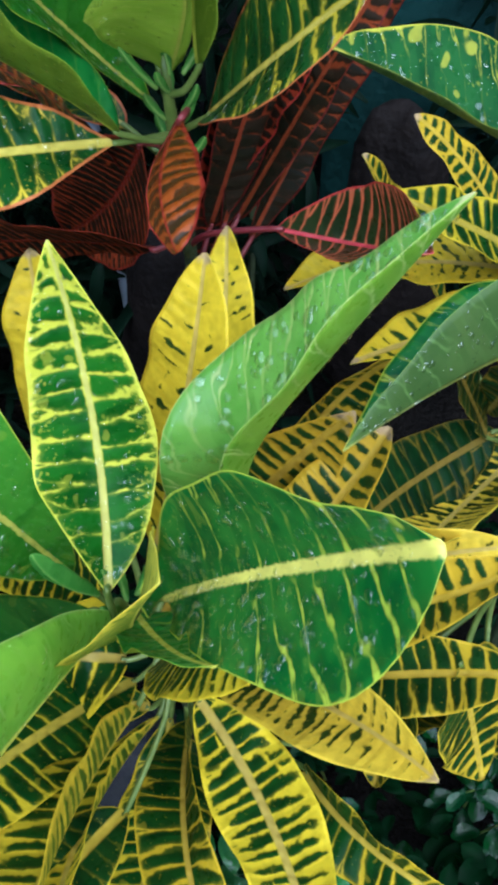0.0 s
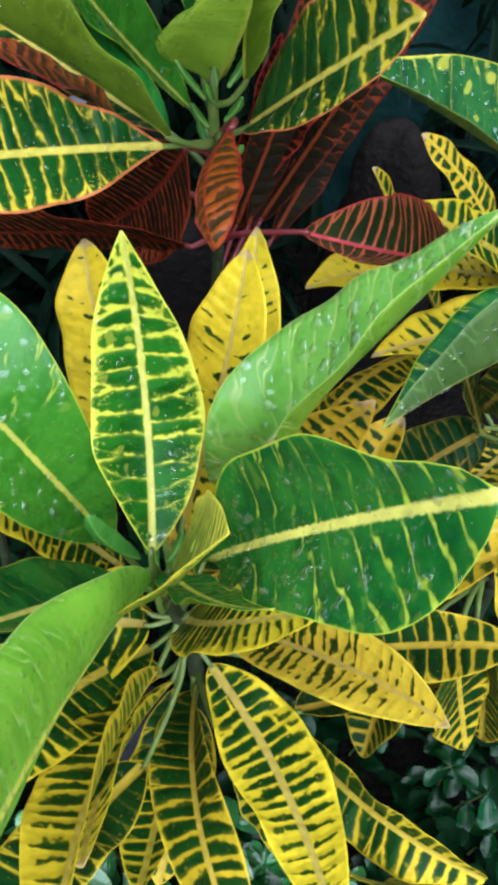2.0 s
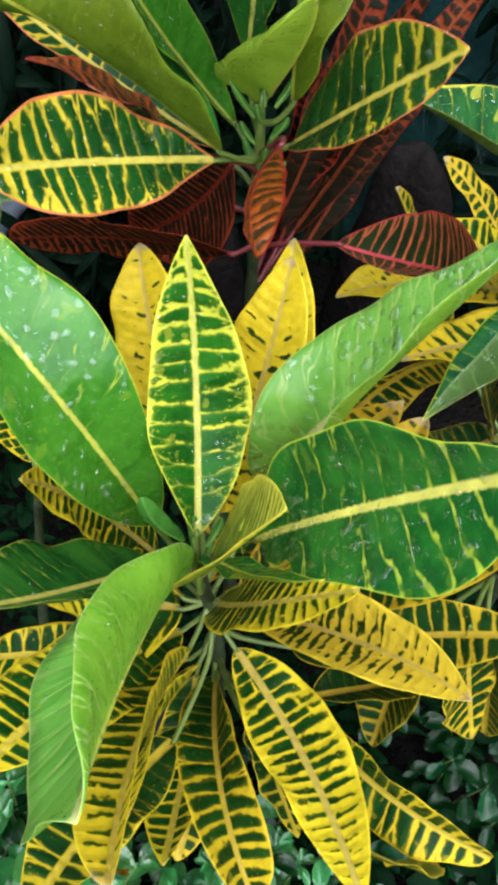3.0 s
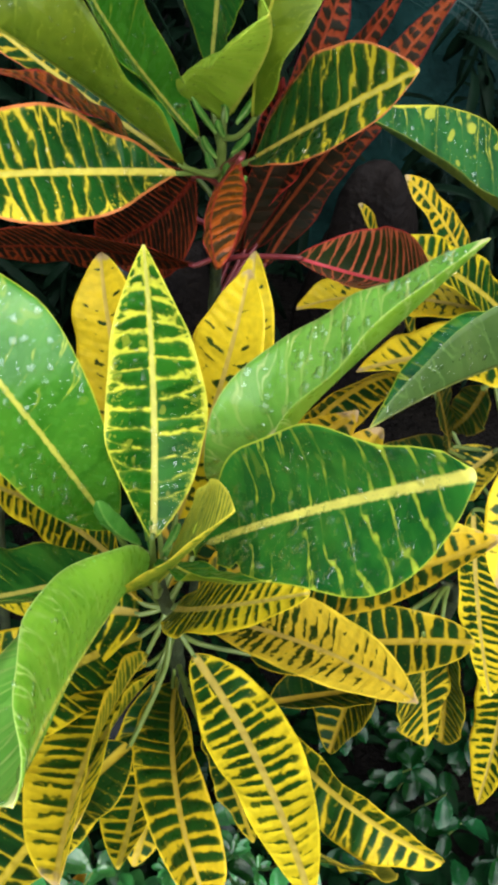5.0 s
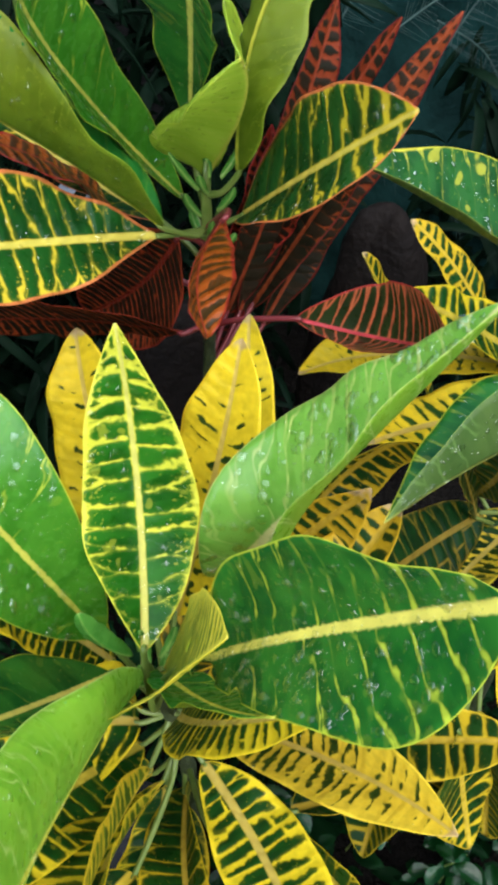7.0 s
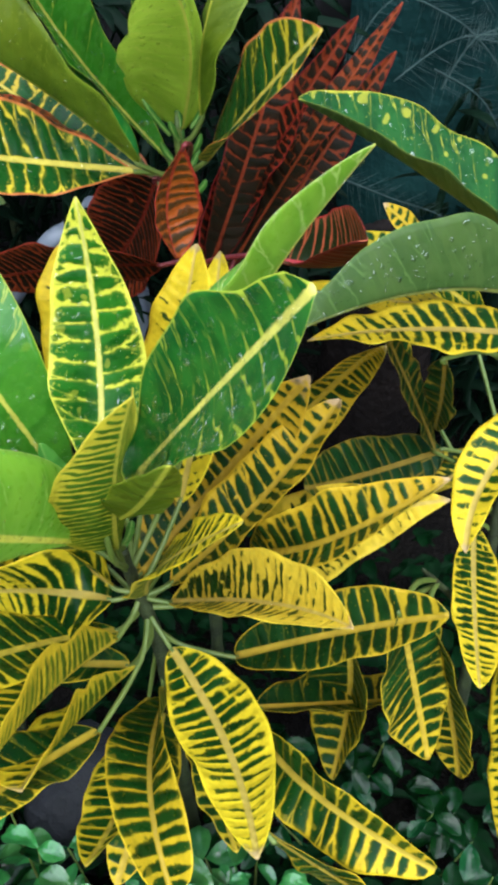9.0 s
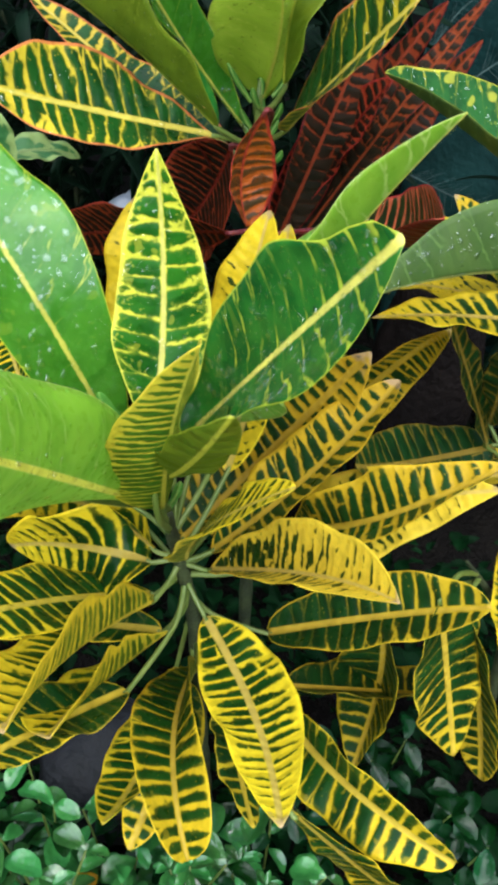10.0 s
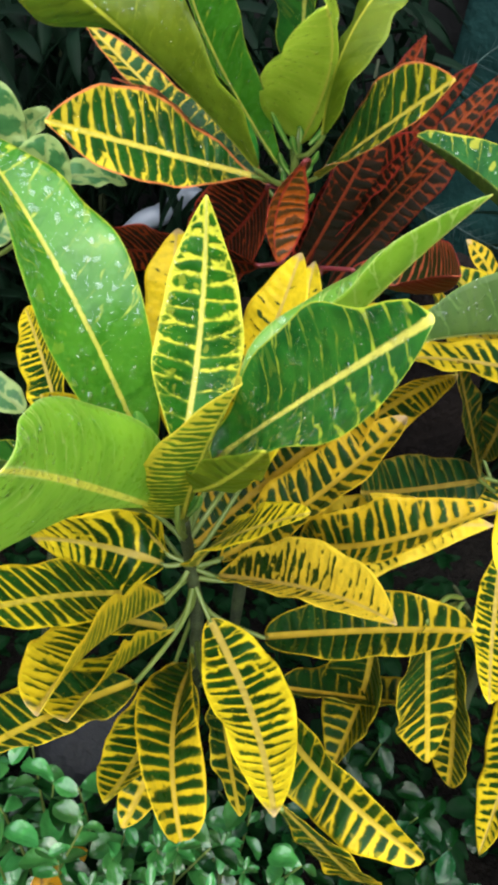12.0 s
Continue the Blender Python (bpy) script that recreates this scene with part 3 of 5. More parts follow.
class Blade:
    """The shape of one leaf: a bent midrib from base through middle to tip, a side direction, a twist, a width, the folds of its right and left half and an outline."""

    def __init__(self, base, middle, tip, side, twist, width, fold, p, q, wave=0.0022, dents=(), seed=0, curl=0.0):
        self.b, self.m, self.t, self.u = (np.array(v, float) for v in (base, middle, tip, side))
        self.twist, self.width, self.fold, self.p, self.q = radians(twist), width, [radians(a) for a in fold], p, q
        self.wave, self.dents, self.curl = wave, dents, curl
        self.rng = np.random.default_rng(seed)
        self.phase = self.rng.uniform(0, 6.28, 6)

    def points(self, s, v):
        """Places and normals at s along (0 to 1) and v across (-1 left, 1 right)."""
        s, v = np.asarray(s, float), np.asarray(v, float)
        S = s[..., None]
        c = 2 * self.m - (self.b + self.t) / 2
        P = (1 - S) ** 2 * self.b + 2 * S * (1 - S) * c + S * S * self.t
        T = unit(2 * (1 - S) * (c - self.b) + 2 * S * (self.t - c))
        U = unit(self.u - (T @ self.u)[..., None] * T)
        N = np.cross(U, T)
        a = (self.twist * (s - 0.5))[..., None]
        U, N = U * np.cos(a) + N * np.sin(a), N * np.cos(a) - U * np.sin(a)
        k = self.p / (self.p + self.q)
        w = np.clip(s, 1e-6, 1) ** self.p * np.clip(1 - s, 0, 1) ** self.q / (k ** self.p * (1 - k) ** self.q) * self.width / 2
        f = self.phase
        rough_edge = min(1, self.wave / 0.0022)
        w = w * (1 + rough_edge * (0.028 * np.sin(11 * s + f[0] + np.sign(v)) + 0.02 * np.sin(19 * s + f[1] + 2 * np.sign(v))))
        for way, at, depth, wide in self.dents:
            w = w * (1 + depth * np.exp(-((s - at) / wide) ** 2) * (np.sign(v) == way))
        x, h = np.abs(v), np.abs(v) ** 1.25
        wave = self.wave * (np.sin(17 * s + f[2] + 1.5 * np.sign(v)) + 0.6 * np.sin(31 * s + f[3] - np.sign(v))) * x ** 2 * np.minimum(1, 4 * s * (1 - s) + 0.1)
        fold = np.where(v >= 0, self.fold[0], self.fold[1])
        curl = self.curl * x ** 3 * w
        off = (w * v * np.cos(fold))[..., None] * U + (w * h * np.sin(fold) + wave - curl)[..., None] * N
        return P + off, N, w


def leaf(plant, style, base, middle, tip, side, twist, width, fold, p, q, stalk=None, drops=0, label="", name="leaf", big=0.0026, drip=0, under=0, wave=0.0022, dents=(), curl=0.0, red=False, thick=0.0007):
    """One leaf of a plant: a blade with two skins, a stalk that joins it to the stem, a raised rib below and drops of water on top."""
    seed = len(bpy.data.objects)
    shape = Blade(base, middle, tip, side, twist, width, fold, p, q, wave, dents, seed, curl)
    ns, nv = 44, 18
    s, v = np.meshgrid(np.linspace(0.004, 0.997, ns), np.linspace(-1, 1, nv + 1), indexing="ij")
    top, normal, w = shape.points(s, v)
    gs, gv = np.gradient(top, axis=0), np.gradient(top, axis=1)
    n = unit(np.cross(gv, gs))
    slim = np.clip(1.02 - np.abs(v) ** 6, 0.15, 1)[..., None]
    rib = np.exp(-(v * w / 0.0016) ** 2)[..., None] * (1 - s[..., None]) * 0.0012
    low = top - n * (thick * slim + rib)
    count = ns * (nv + 1)
    index = lambda i, j: i * (nv + 1) + j
    faces, slots = [], []
    for i in range(ns - 1):
        for j in range(nv):
            q4 = (index(i, j), index(i, j + 1), index(i + 1, j + 1), index(i + 1, j))
            faces.append(q4)
            slots.append(0)
            faces.append(tuple(count + k for k in q4[::-1]))
            slots.append(1)
    ring = [index(0, j) for j in range(nv + 1)] + [index(i, nv) for i in range(1, ns)] + [index(ns - 1, j) for j in range(nv - 1, -1, -1)] + [index(i, 0) for i in range(ns - 2, 0, -1)]
    for a, b in zip(ring, ring[1:] + ring[:1]):
        faces.append((b, a, count + a, count + b))
        slots.append(0)
    ob = mesh_object(name, np.concatenate([top.reshape(-1, 3), low.reshape(-1, 3)]), faces, [STYLES[style], BACKS[BACK_OF.get(style, style)]], plant, True, slots)
    run = np.concatenate([[0], np.cumsum(np.linalg.norm(np.diff(top[:, nv // 2], axis=0), axis=1))])
    flat = np.stack([v, s], -1).reshape(-1, 2)
    size = np.stack([v * w, np.broadcast_to(run[:, None], v.shape)], -1).reshape(-1, 2)
    loops = np.empty(len(ob.data.loops), dtype=np.int32)
    ob.data.loops.foreach_get("vertex_index", loops)
    for key, data in (("leaf", flat), ("size", size)):
        layer = ob.data.uv_layers.new(name=key)
        layer.data.foreach_set("uv", data[loops % count].astype(np.float32).ravel())
    if label or style in LEAF_LABELS:
        tagged(ob, label or LEAF_LABELS[style])
    if stalk is not None:
        b, m = np.array(base, float), np.array(middle, float)
        start, along = np.array(stalk, float), unit(2 * m - (b + np.array(tip)) / 2 - b)
        inside = b + along * 0.004
        gap = np.linalg.norm(b - start)
        mid = 0.5 * start + 0.5 * (b - along * gap * 0.35)
        pts = bezier([start, mid, b - along * 0.002, inside], 8)
        tube("petiole", pts, np.linspace(0.0026, 0.0018, len(pts)), PETIOLE_RED if red else PETIOLE, ob, 8)
    if drops:
        rain(ob, shape, drops, seed, big, drip, under)
    return ob


def rain(ob, shape, amount, seed, big=0.0026, drip=0, under=0):
    """Drops of water on a leaf, many small and few large: on its upper skin, along the midrib below, and on the lower skin, as one mesh."""
    rng = np.random.default_rng(seed + 5)
    n1, count = 3 * amount, 3 * amount + drip + under
    rings, sides = 5, 12
    s, v = rng.uniform(0.04, 0.95, count), rng.uniform(-0.93, 0.93, count)
    r = 0.00042 + big * rng.random(count) ** 9.0
    s[n1:n1 + drip], v[n1:n1 + drip], r[n1:n1 + drip] = rng.uniform(0.12, 0.97, drip), rng.uniform(-0.03, 0.03, drip), rng.uniform(0.0006, 0.0015, drip)
    v[n1:n1 + drip:2] = 0.985 * np.sign(rng.uniform(-1, 1, len(v[n1:n1 + drip:2])))
    r[n1 + drip:] = 0.0005 + 0.0013 * rng.random(under) ** 2
    d = 1e-3
    c, a, e = shape.points(s, v)[0], shape.points(s + d, v)[0], shape.points(s, v + d)[0]
    t = unit(a - c)
    n = unit(np.cross(e - c, t))
    hangs = np.arange(count) >= n1
    deep = np.where(np.abs(v) < 0.03, 0.0015, np.where(np.abs(v) > 0.98, 0.0002, 0.00068))
    c = np.where(hangs[:, None], c - n * deep[:, None], c)
    n = np.where(hangs[:, None], -n, n)
    u = np.cross(t, n)
    stretch, high, turn = rng.uniform(0.9, 1.25, count), rng.uniform(0.32, 0.50, count), rng.uniform(0, 3.14, count)[:, None]
    t, u = t * np.cos(turn) + u * np.sin(turn), u * np.cos(turn) - t * np.sin(turn)
    bumps = rng.uniform(-0.13, 0.13, (count, 2))
    q = np.linspace(0, 2 * math.pi, sides, endpoint=False)[None, :]
    outline = 1 + bumps[:, :1] * np.cos(2 * q + 1) + bumps[:, 1:] * np.cos(3 * q)
    layers = []
    for i in range(rings):
        w = i / rings * math.pi / 2
        rr = r[:, None] * math.cos(w) * outline
        lift = (r * high * math.sin(w) - 0.00006)[:, None, None]
        layers.append(c[:, None] + n[:, None] * lift + t[:, None] * (rr * stretch[:, None] * np.cos(q))[..., None] + u[:, None] * (rr * np.sin(q))[..., None])
    verts = np.concatenate(layers + [(c + n * (r * high)[:, None])[:, None]], axis=1).reshape(-1, 3)
    faces, slots = [], []
    for number, first in enumerate(range(0, len(verts), rings * sides + 1)):
        slots += [1 if r[number] < 0.0007 else 0] * (rings * sides)
        for i in range(rings - 1):
            for j in range(sides):
                k = (j + 1) % sides
                faces.append((first + i * sides + j, first + i * sides + k, first + (i + 1) * sides + k, first + (i + 1) * sides + j))
        for j in range(sides):
            faces.append((first + (rings - 1) * sides + j, first + (rings - 1) * sides + (j + 1) % sides, first + rings * sides))
    drops = mesh_object("rainwater", verts, faces, [WATER, BEADS], ob, True, slots)
    tagged(drops, "clear rain drops", kind="stuff")


# ---- ground and what closes the place, with added walls that block light ----
def ground_sheet():
    """Soil that reaches far off, uneven near the plants."""
    xs = np.concatenate([np.linspace(-60, -2, 8), np.linspace(-1.6, 1.6, 90), np.linspace(2, 60, 8)])
    ys = np.concatenate([np.linspace(-60, -2, 8), np.linspace(-1.2, 2.2, 90), np.linspace(2.6, 60, 8)])
    verts = []
    for y in ys:
        for x in xs:
            far = max(abs(x), abs(y))
            z = (0.035 * noise.noise((x * 6, y * 6, 0)) + 0.012 * noise.noise((x * 25, y * 25, 3))) if far < 2.3 else 0
            verts.append((x, y, z - 0.02))
    n = len(xs)
    faces = [(j * n + i, j * n + i + 1, (j + 1) * n + i + 1, (j + 1) * n + i) for j in range(len(ys) - 1) for i in range(n - 1)]
    return tagged(mesh_object("ground", verts, faces, [SOIL]), "damp garden soil, darkened for the shade under the plants", "ground", kind="structure")


ground_sheet()


def rock(name, place, size, mat, seed, label):
    bm = bmesh.new()
    bmesh.ops.create_icosphere(bm, subdivisions=4, radius=1)
    for v in bm.verts:
        c = v.co.copy()
        k = 1 + 0.22 * noise.noise(c * 1.3 + Vector((seed, 0, 0))) + 0.08 * noise.noise(c * 4 + Vector((0, seed, 0))) + 0.025 * noise.noise(c * 13)
        v.co = Vector((c.x * size[0], c.y * size[1], c.z * size[2])) * k
    me = bpy.data.meshes.new(name)
    bm.to_mesh(me)
    bm.free()
    me.materials.append(mat)
    me.polygons.foreach_set("use_smooth", [True] * len(me.polygons))
    ob = new(name, me)
    ob.location = place
    return tagged(ob, label, "stone")


rock("stone", (0.17, 0.93, 0.25), (0.075, 0.06, 0.27), STONE, 2.0, "tall grey-brown stone standing behind the crotons, darkened for shade")
rock("stone", (-0.085, 0.80, 0.2), (0.07, 0.06, 0.24), STONE, 5.0, "brown rounded stone standing behind the crotons, darkened for shade")
rock("stone", (-0.14, 0.36, 0.06), (0.09, 0.08, 0.075), GRAY, 7.0, "smooth blue-grey stone on the soil")


def box(name, low, high, mat):
    x, y, z = zip(low, high)
    verts = [(a, b, c) for a in x for b in y for c in z]
    faces = [(0, 1, 3, 2), (4, 6, 7, 5), (0, 4, 5, 1), (2, 3, 7, 6), (0, 2, 6, 4), (1, 5, 7, 3)]
    return mesh_object(name, verts, faces, [mat], None, False)


# Unseen walls, added to keep low sky light off the background.
tagged(box("light_block_north", (-1.4, 1.55, -0.1), (1.9, 1.7, 1.25), WALL), "added plain dark wall that blocks low sky light", "wall", kind="structure")
tagged(box("light_block_west", (-1.4, -1.2, -0.1), (-1.25, 1.55, 1.25), WALL), "added plain dark wall that blocks low sky light", "wall", kind="structure")
tagged(box("light_block_east", (1.75, -1.2, -0.1), (1.9, 1.55, 1.25), WALL), "added plain dark wall that blocks low sky light", "wall", kind="structure")


def hung_cloth():
    """Teal shade cloth hanging in folds behind the plants."""
    nx, nz = 90, 40
    verts, faces = [], []
    for k in range(nz):
        for i in range(nx):
            x, z = 0.12 + 1.4 * i / (nx - 1), 0.02 + 1.25 * k / (nz - 1)
            y = 1.32 + 0.03 * math.sin(13 * x + 1.5 * z) + 0.05 * noise.noise((x * 3, z * 3, 1)) + 0.012 * noise.noise((x * 14, z * 9, 4))
            verts.append((x, y, z))
    for k in range(nz - 1):
        for i in range(nx - 1):
            faces.append((k * nx + i, k * nx + i + 1, (k + 1) * nx + i + 1, (k + 1) * nx + i))
    ob = mesh_object("shade_cloth", verts, faces, [NET])
    m = ob.modifiers.new("thickness", "SOLIDIFY")
    m.thickness = 0.002
    return tagged(ob, "dark teal shade cloth hanging in folds", "cloth")


hung_cloth()


def dark_shrub(name, low, high, amount, seed, label):
    """A dense shrub that fills the dark behind: a few stems and very many narrow leaves, coloured near-black for shade.
    """
    rng = random.Random(seed)
    verts, faces = [], []
    for _ in range(amount):
        at = Vector([rng.uniform(a, b) for a, b in zip(low, high)])
        m = Matrix.LocRotScale(at, Euler((rng.uniform(-1.2, 0.6), rng.uniform(-0.6, 0.6), rng.uniform(0, 6.28))), None)
        l, w = rng.uniform(0.05, 0.11), rng.uniform(0.008, 0.018)
        first = len(verts)
        for i in range(6):
            s = i / 5
            half = w * (max(s, 0.02) ** 0.6) * (max(1 - s, 0.02) ** 0.7) * 1.6
            for x in (-1, 0, 1):
                verts.append(tuple(m @ Vector((x * half, s * l, abs(x) * half * 0.35 - 0.5 * l * s * s))))
        for i in range(5):
            for j in range(2):
                a = first + i * 3 + j
                faces.append((a, a + 1, a + 4, a + 3))
    top = tagged(new(name), label, "shrub")
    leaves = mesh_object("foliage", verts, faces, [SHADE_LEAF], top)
    m = leaves.modifiers.new("thickness", "SOLIDIFY")
    m.thickness = 0.0006
    tagged(leaves, kind="stuff")
    for k in range(6):
        x, y = rng.uniform(low[0], high[0]), rng.uniform(low[1], high[1])
        pts = bezier([(x, y, -0.03), (x + rng.uniform(-0.05, 0.05), y, high[2] * 0.5), (x + rng.uniform(-0.1, 0.1), y + rng.uniform(-0.05, 0.05), high[2] * 0.9)], 6)
        tube("branch", pts, np.linspace(0.007, 0.002, len(pts)), BARK, top, 6)
    return top


# The left shrub is added to make the gap behind the crotons dark.
dark_shrub("shrub", (-0.75, 0.80, 0.05), (0.06, 1.35, 0.80), 2600, 21, "added dense shrub filling the dark behind the crotons, leaves darkened for shade")
dark_shrub("shrub", (0.28, 1.0, 0.05), (0.95, 1.28, 0.62), 900, 22, "green shrub before the shade cloth, leaves darkened for shade")

# ---- the crotons ----
def stalk_at(stem, base):
    """The place on a stem where the stalk of a leaf with that base grows."""
    b = Vector(base)
    pts = [Vector(p) for p in bezier(stem, 12)]
    want = min(pts, key=lambda p: (p - b).length)
    z = want.z - min(0.05, 0.5 * (want - b).length)
    if stem is MAIN_STEM and not (b.y < 0.285 and b.z < 0.38 and b.x > -0.05):
        z = 0.385 + 0.42 * (z - 0.28)  # the stalks of the large croton crowd into one whorl
    return tuple(min(pts, key=lambda p: abs(p.z - z)))


def stem_of(plant, points, thick):
    p = bezier(points, 12)
    n = len(p)
    green = [tuple(q) for q in p[int(n * 0.86):]]
    tube("shoot_tip", green + [tuple(Vector(green[-1]) + (Vector(green[-1]) - Vector(green[-2])) * 1.5)], list(np.linspace(thick * 0.6, thick * 0.36, len(green))) + [thick * 0.12], PETIOLE, plant, 12)
    p = p[:int(n * 0.88)]
    n = len(p)
    r = [thick * (0.55 + 0.45 * (1 - i / n)) * (1 + 0.10 * math.sin(i * 2.1)) for i in range(n)]
    return tube("stem", p, r, BARK, plant, 14)


MAIN_STEM = [(-0.03, 0.36, -0.03), (-0.04, 0.33, 0.18), (-0.05, 0.315, 0.36), (-0.066, 0.297, 0.47), (-0.078, 0.282, 0.545)]
BACK_STEM = [(-0.02, 0.57, -0.03), (-0.03, 0.555, 0.3), (-0.04, 0.54, 0.55), (-0.05, 0.525, 0.745)]
RIGHT_STEM = [(0.28, 0.50, -0.03), (0.265, 0.48, 0.25), (0.26, 0.49, 0.48), (0.265, 0.52, 0.68)]
BRANCH = [(0.266, 0.48, 0.22), (0.225, 0.42, 0.33), (0.185, 0.36, 0.42), (0.165, 0.335, 0.46)]
LEFT_STEM = [(-0.24, 0.42, -0.03), (-0.22, 0.40, 0.3), (-0.205, 0.38, 0.5)]

main = tagged(new("croton_plant"), "croton with yellow and green variegated leaves, wet from rain", "plant")
stem_of(main, MAIN_STEM, 0.0085)
leaf(main, "netted", (-0.0764, 0.2591, 0.5937), (-0.0829, 0.3242, 0.6587), (-0.0947, 0.35, 0.7607), (0.9848, -0.0833, -0.1522), 6.4, 0.0748, (24, 35), 0.883, 0.924, stalk_at(MAIN_STEM, (-0.0764, 0.2591, 0.5937)), drops=110, wave=0.0015, dents=[(-1, 0.66, -0.1, 0.12), (-1, 0.35, 0.05, 0.15)])
leaf(main, "green", (-0.0571, 0.2410, 0.6072), (-0.0069, 0.2059, 0.6951), (0.0558, 0.1455, 0.8110), (-0.4676, 0.3042, -0.8300), -45.9, 0.0806, (-9, 48), 1.352, 0.683, stalk_at(MAIN_STEM, (-0.0571, 0.2410, 0.6072)), drops=620, big=0.0024, wave=0.001, dents=[(-1, 0.875, -0.27, 0.075), (-1, 0.985, 0.3, 0.016), (-1, 0.435, 0.194, 0.101), (1, 0.897, 0.45, 0.202), (1, 0.36, -0.3, 0.016)], curl=-0.15)
leaf(main, "fresh", (-0.1058, 0.2947, 0.5563), (-0.1859, 0.2975, 0.7108), (-0.2766, 0.3578, 0.7731), (0.7971, 0.3798, -0.4694), -8.6, 0.0925, (22, 32), 0.738, 0.790, stalk_at(MAIN_STEM, (-0.1058, 0.2947, 0.5563)), drops=300, big=0.0034)
leaf(main, "bright", (-0.0299, 0.3386, 0.5626), (0.0137, 0.2918, 0.703), (0.0892, 0.3065, 0.8176), (0.4022, -0.3258, 0.8556), -24.8, 0.0969, (33, 19), 0.868, 0.897, stalk_at(MAIN_STEM, (-0.0299, 0.3386, 0.5626)), drops=420, big=0.0040, drip=130)
leaf(main, "bright", (-0.0851, 0.2953, 0.5090), (-0.1079, 0.1171, 0.6801), (-0.1130, 0.0180, 0.7687), (-0.0527, -0.7859, 0.6162), -146.3, 0.1074, (42, -25), 0.813, 1.059, stalk_at(MAIN_STEM, (-0.0851, 0.2953, 0.5090)), drops=90, big=0.004, drip=70, under=260, curl=-0.38)
leaf(main, "green", (-0.1019, 0.305, 0.4945), (-0.1579, 0.2336, 0.5622), (-0.1986, 0.1724, 0.637), (-0.8537, 0.5197, -0.0342), -5.4, 0.0818, (21, 27), 0.691, 0.671, stalk_at(MAIN_STEM, (-0.1019, 0.305, 0.4945)), drops=50)
leaf(main, "young", (-0.0712, 0.2740, 0.5250), (-0.0554, 0.2192, 0.6395), (-0.0351, 0.1894, 0.7194), (-0.5707, -0.7857, -0.2385), -12.5, 0.0890, (20, 25), 0.62, 0.828, stalk_at(MAIN_STEM, (-0.0712, 0.2740, 0.5250)), wave=0.001)
leaf(main, "golden", (-0.0608, 0.3342, 0.5224), (-0.0383, 0.3725, 0.6215), (-0.0247, 0.4188, 0.6991), (0.7497, -0.6482, 0.133), -4.6, 0.0688, (9, 7), 0.651, 0.717, stalk_at(MAIN_STEM, (-0.0608, 0.3342, 0.5224)))
leaf(main, "golden", (-0.0758, 0.3269, 0.5321), (-0.1095, 0.3714, 0.6317), (-0.1289, 0.4338, 0.69), (0.8436, -0.3574, 0.4008), -7.0, 0.0655, (9, 7), 0.750, 0.749, stalk_at(MAIN_STEM, (-0.0758, 0.3269, 0.5321)))
leaf(main, "golden", (-0.0349, 0.3505, 0.5035), (-0.0193, 0.429, 0.5797), (-0.0148, 0.5084, 0.6507), (0.8842, -0.3741, 0.2797), 0.6, 0.0607, (11, 11), 0.599, 0.747, stalk_at(MAIN_STEM, (-0.0349, 0.3505, 0.5035)))
leaf(main, "yellow", (-0.0381, 0.3011, 0.441), (0.0395, 0.2283, 0.5256), (0.0926, 0.1624, 0.5789), (-0.5273, -0.7954, -0.2988), 2.6, 0.0766, (38, 58), 0.837, 0.772, stalk_at(MAIN_STEM, (-0.0381, 0.3011, 0.441)), drops=15)
leaf(main, "gilded", (-0.0373, 0.2869, 0.4021), (0.0145, 0.196, 0.4096), (0.0425, 0.0802, 0.4627), (-0.9685, -0.2145, -0.1263), 2.9, 0.0699, (22, 29), 0.70, 0.756, stalk_at(MAIN_STEM, (-0.0373, 0.2869, 0.4021)), dents=[(-1, 0.33, 0.08, 0.1), (1, 0.62, -0.1, 0.1)], wave=0.003)
leaf(main, "sunny", (-0.0757, 0.265, 0.4359), (-0.1055, 0.1611, 0.492), (-0.1125, 0.0608, 0.5413), (-0.9825, -0.0139, -0.1856), 27.5, 0.0709, (15, 73), 0.713, 0.609, stalk_at(MAIN_STEM, (-0.0757, 0.265, 0.4359)))
leaf(main, "sunny", (-0.0661, 0.2807, 0.3868), (-0.104, 0.2083, 0.3984), (-0.1136, 0.1245, 0.4464), (-0.8488, 0.3349, -0.409), 17.6, 0.0797, (0, 59), 1.040, 0.665, stalk_at(MAIN_STEM, (-0.0661, 0.2807, 0.3868)))
leaf(main, "banded", (-0.0459, 0.3123, 0.304), (-0.0443, 0.2014, 0.3499), (-0.0168, 0.1177, 0.3354), (-0.717, -0.6956, -0.0459), 8.7, 0.0803, (41, 60), 0.509, 0.356, stalk_at(MAIN_STEM, (-0.0459, 0.3123, 0.304)))
leaf(main, "banded", (0.0429, 0.2685, 0.3128), (0.0916, 0.1995, 0.3366), (0.1754, 0.1523, 0.3311), (-0.3643, -0.2416, -0.8994), -6.0, 0.0672, (22, 28), 0.494, 0.492, stalk_at(MAIN_STEM, (0.0429, 0.2685, 0.3128)))
leaf(main, "banded", (-0.0647, 0.3183, 0.2953), (-0.0725, 0.2282, 0.2838), (-0.0845, 0.1384, 0.3289), (-0.8405, 0.2091, -0.4998), 7.5, 0.0683, (21, 28), 0.695, 0.807, stalk_at(MAIN_STEM, (-0.0647, 0.3183, 0.2953)))
leaf(main, "banded", (-0.0501, 0.2994, 0.2995), (-0.0588, 0.2334, 0.2702), (-0.0732, 0.1682, 0.2419), (-0.9836, 0.1797, -0.0165), -0.0, 0.0600, (11, 11), 0.600, 0.750, stalk_at(MAIN_STEM, (-0.0501, 0.2994, 0.2995)))
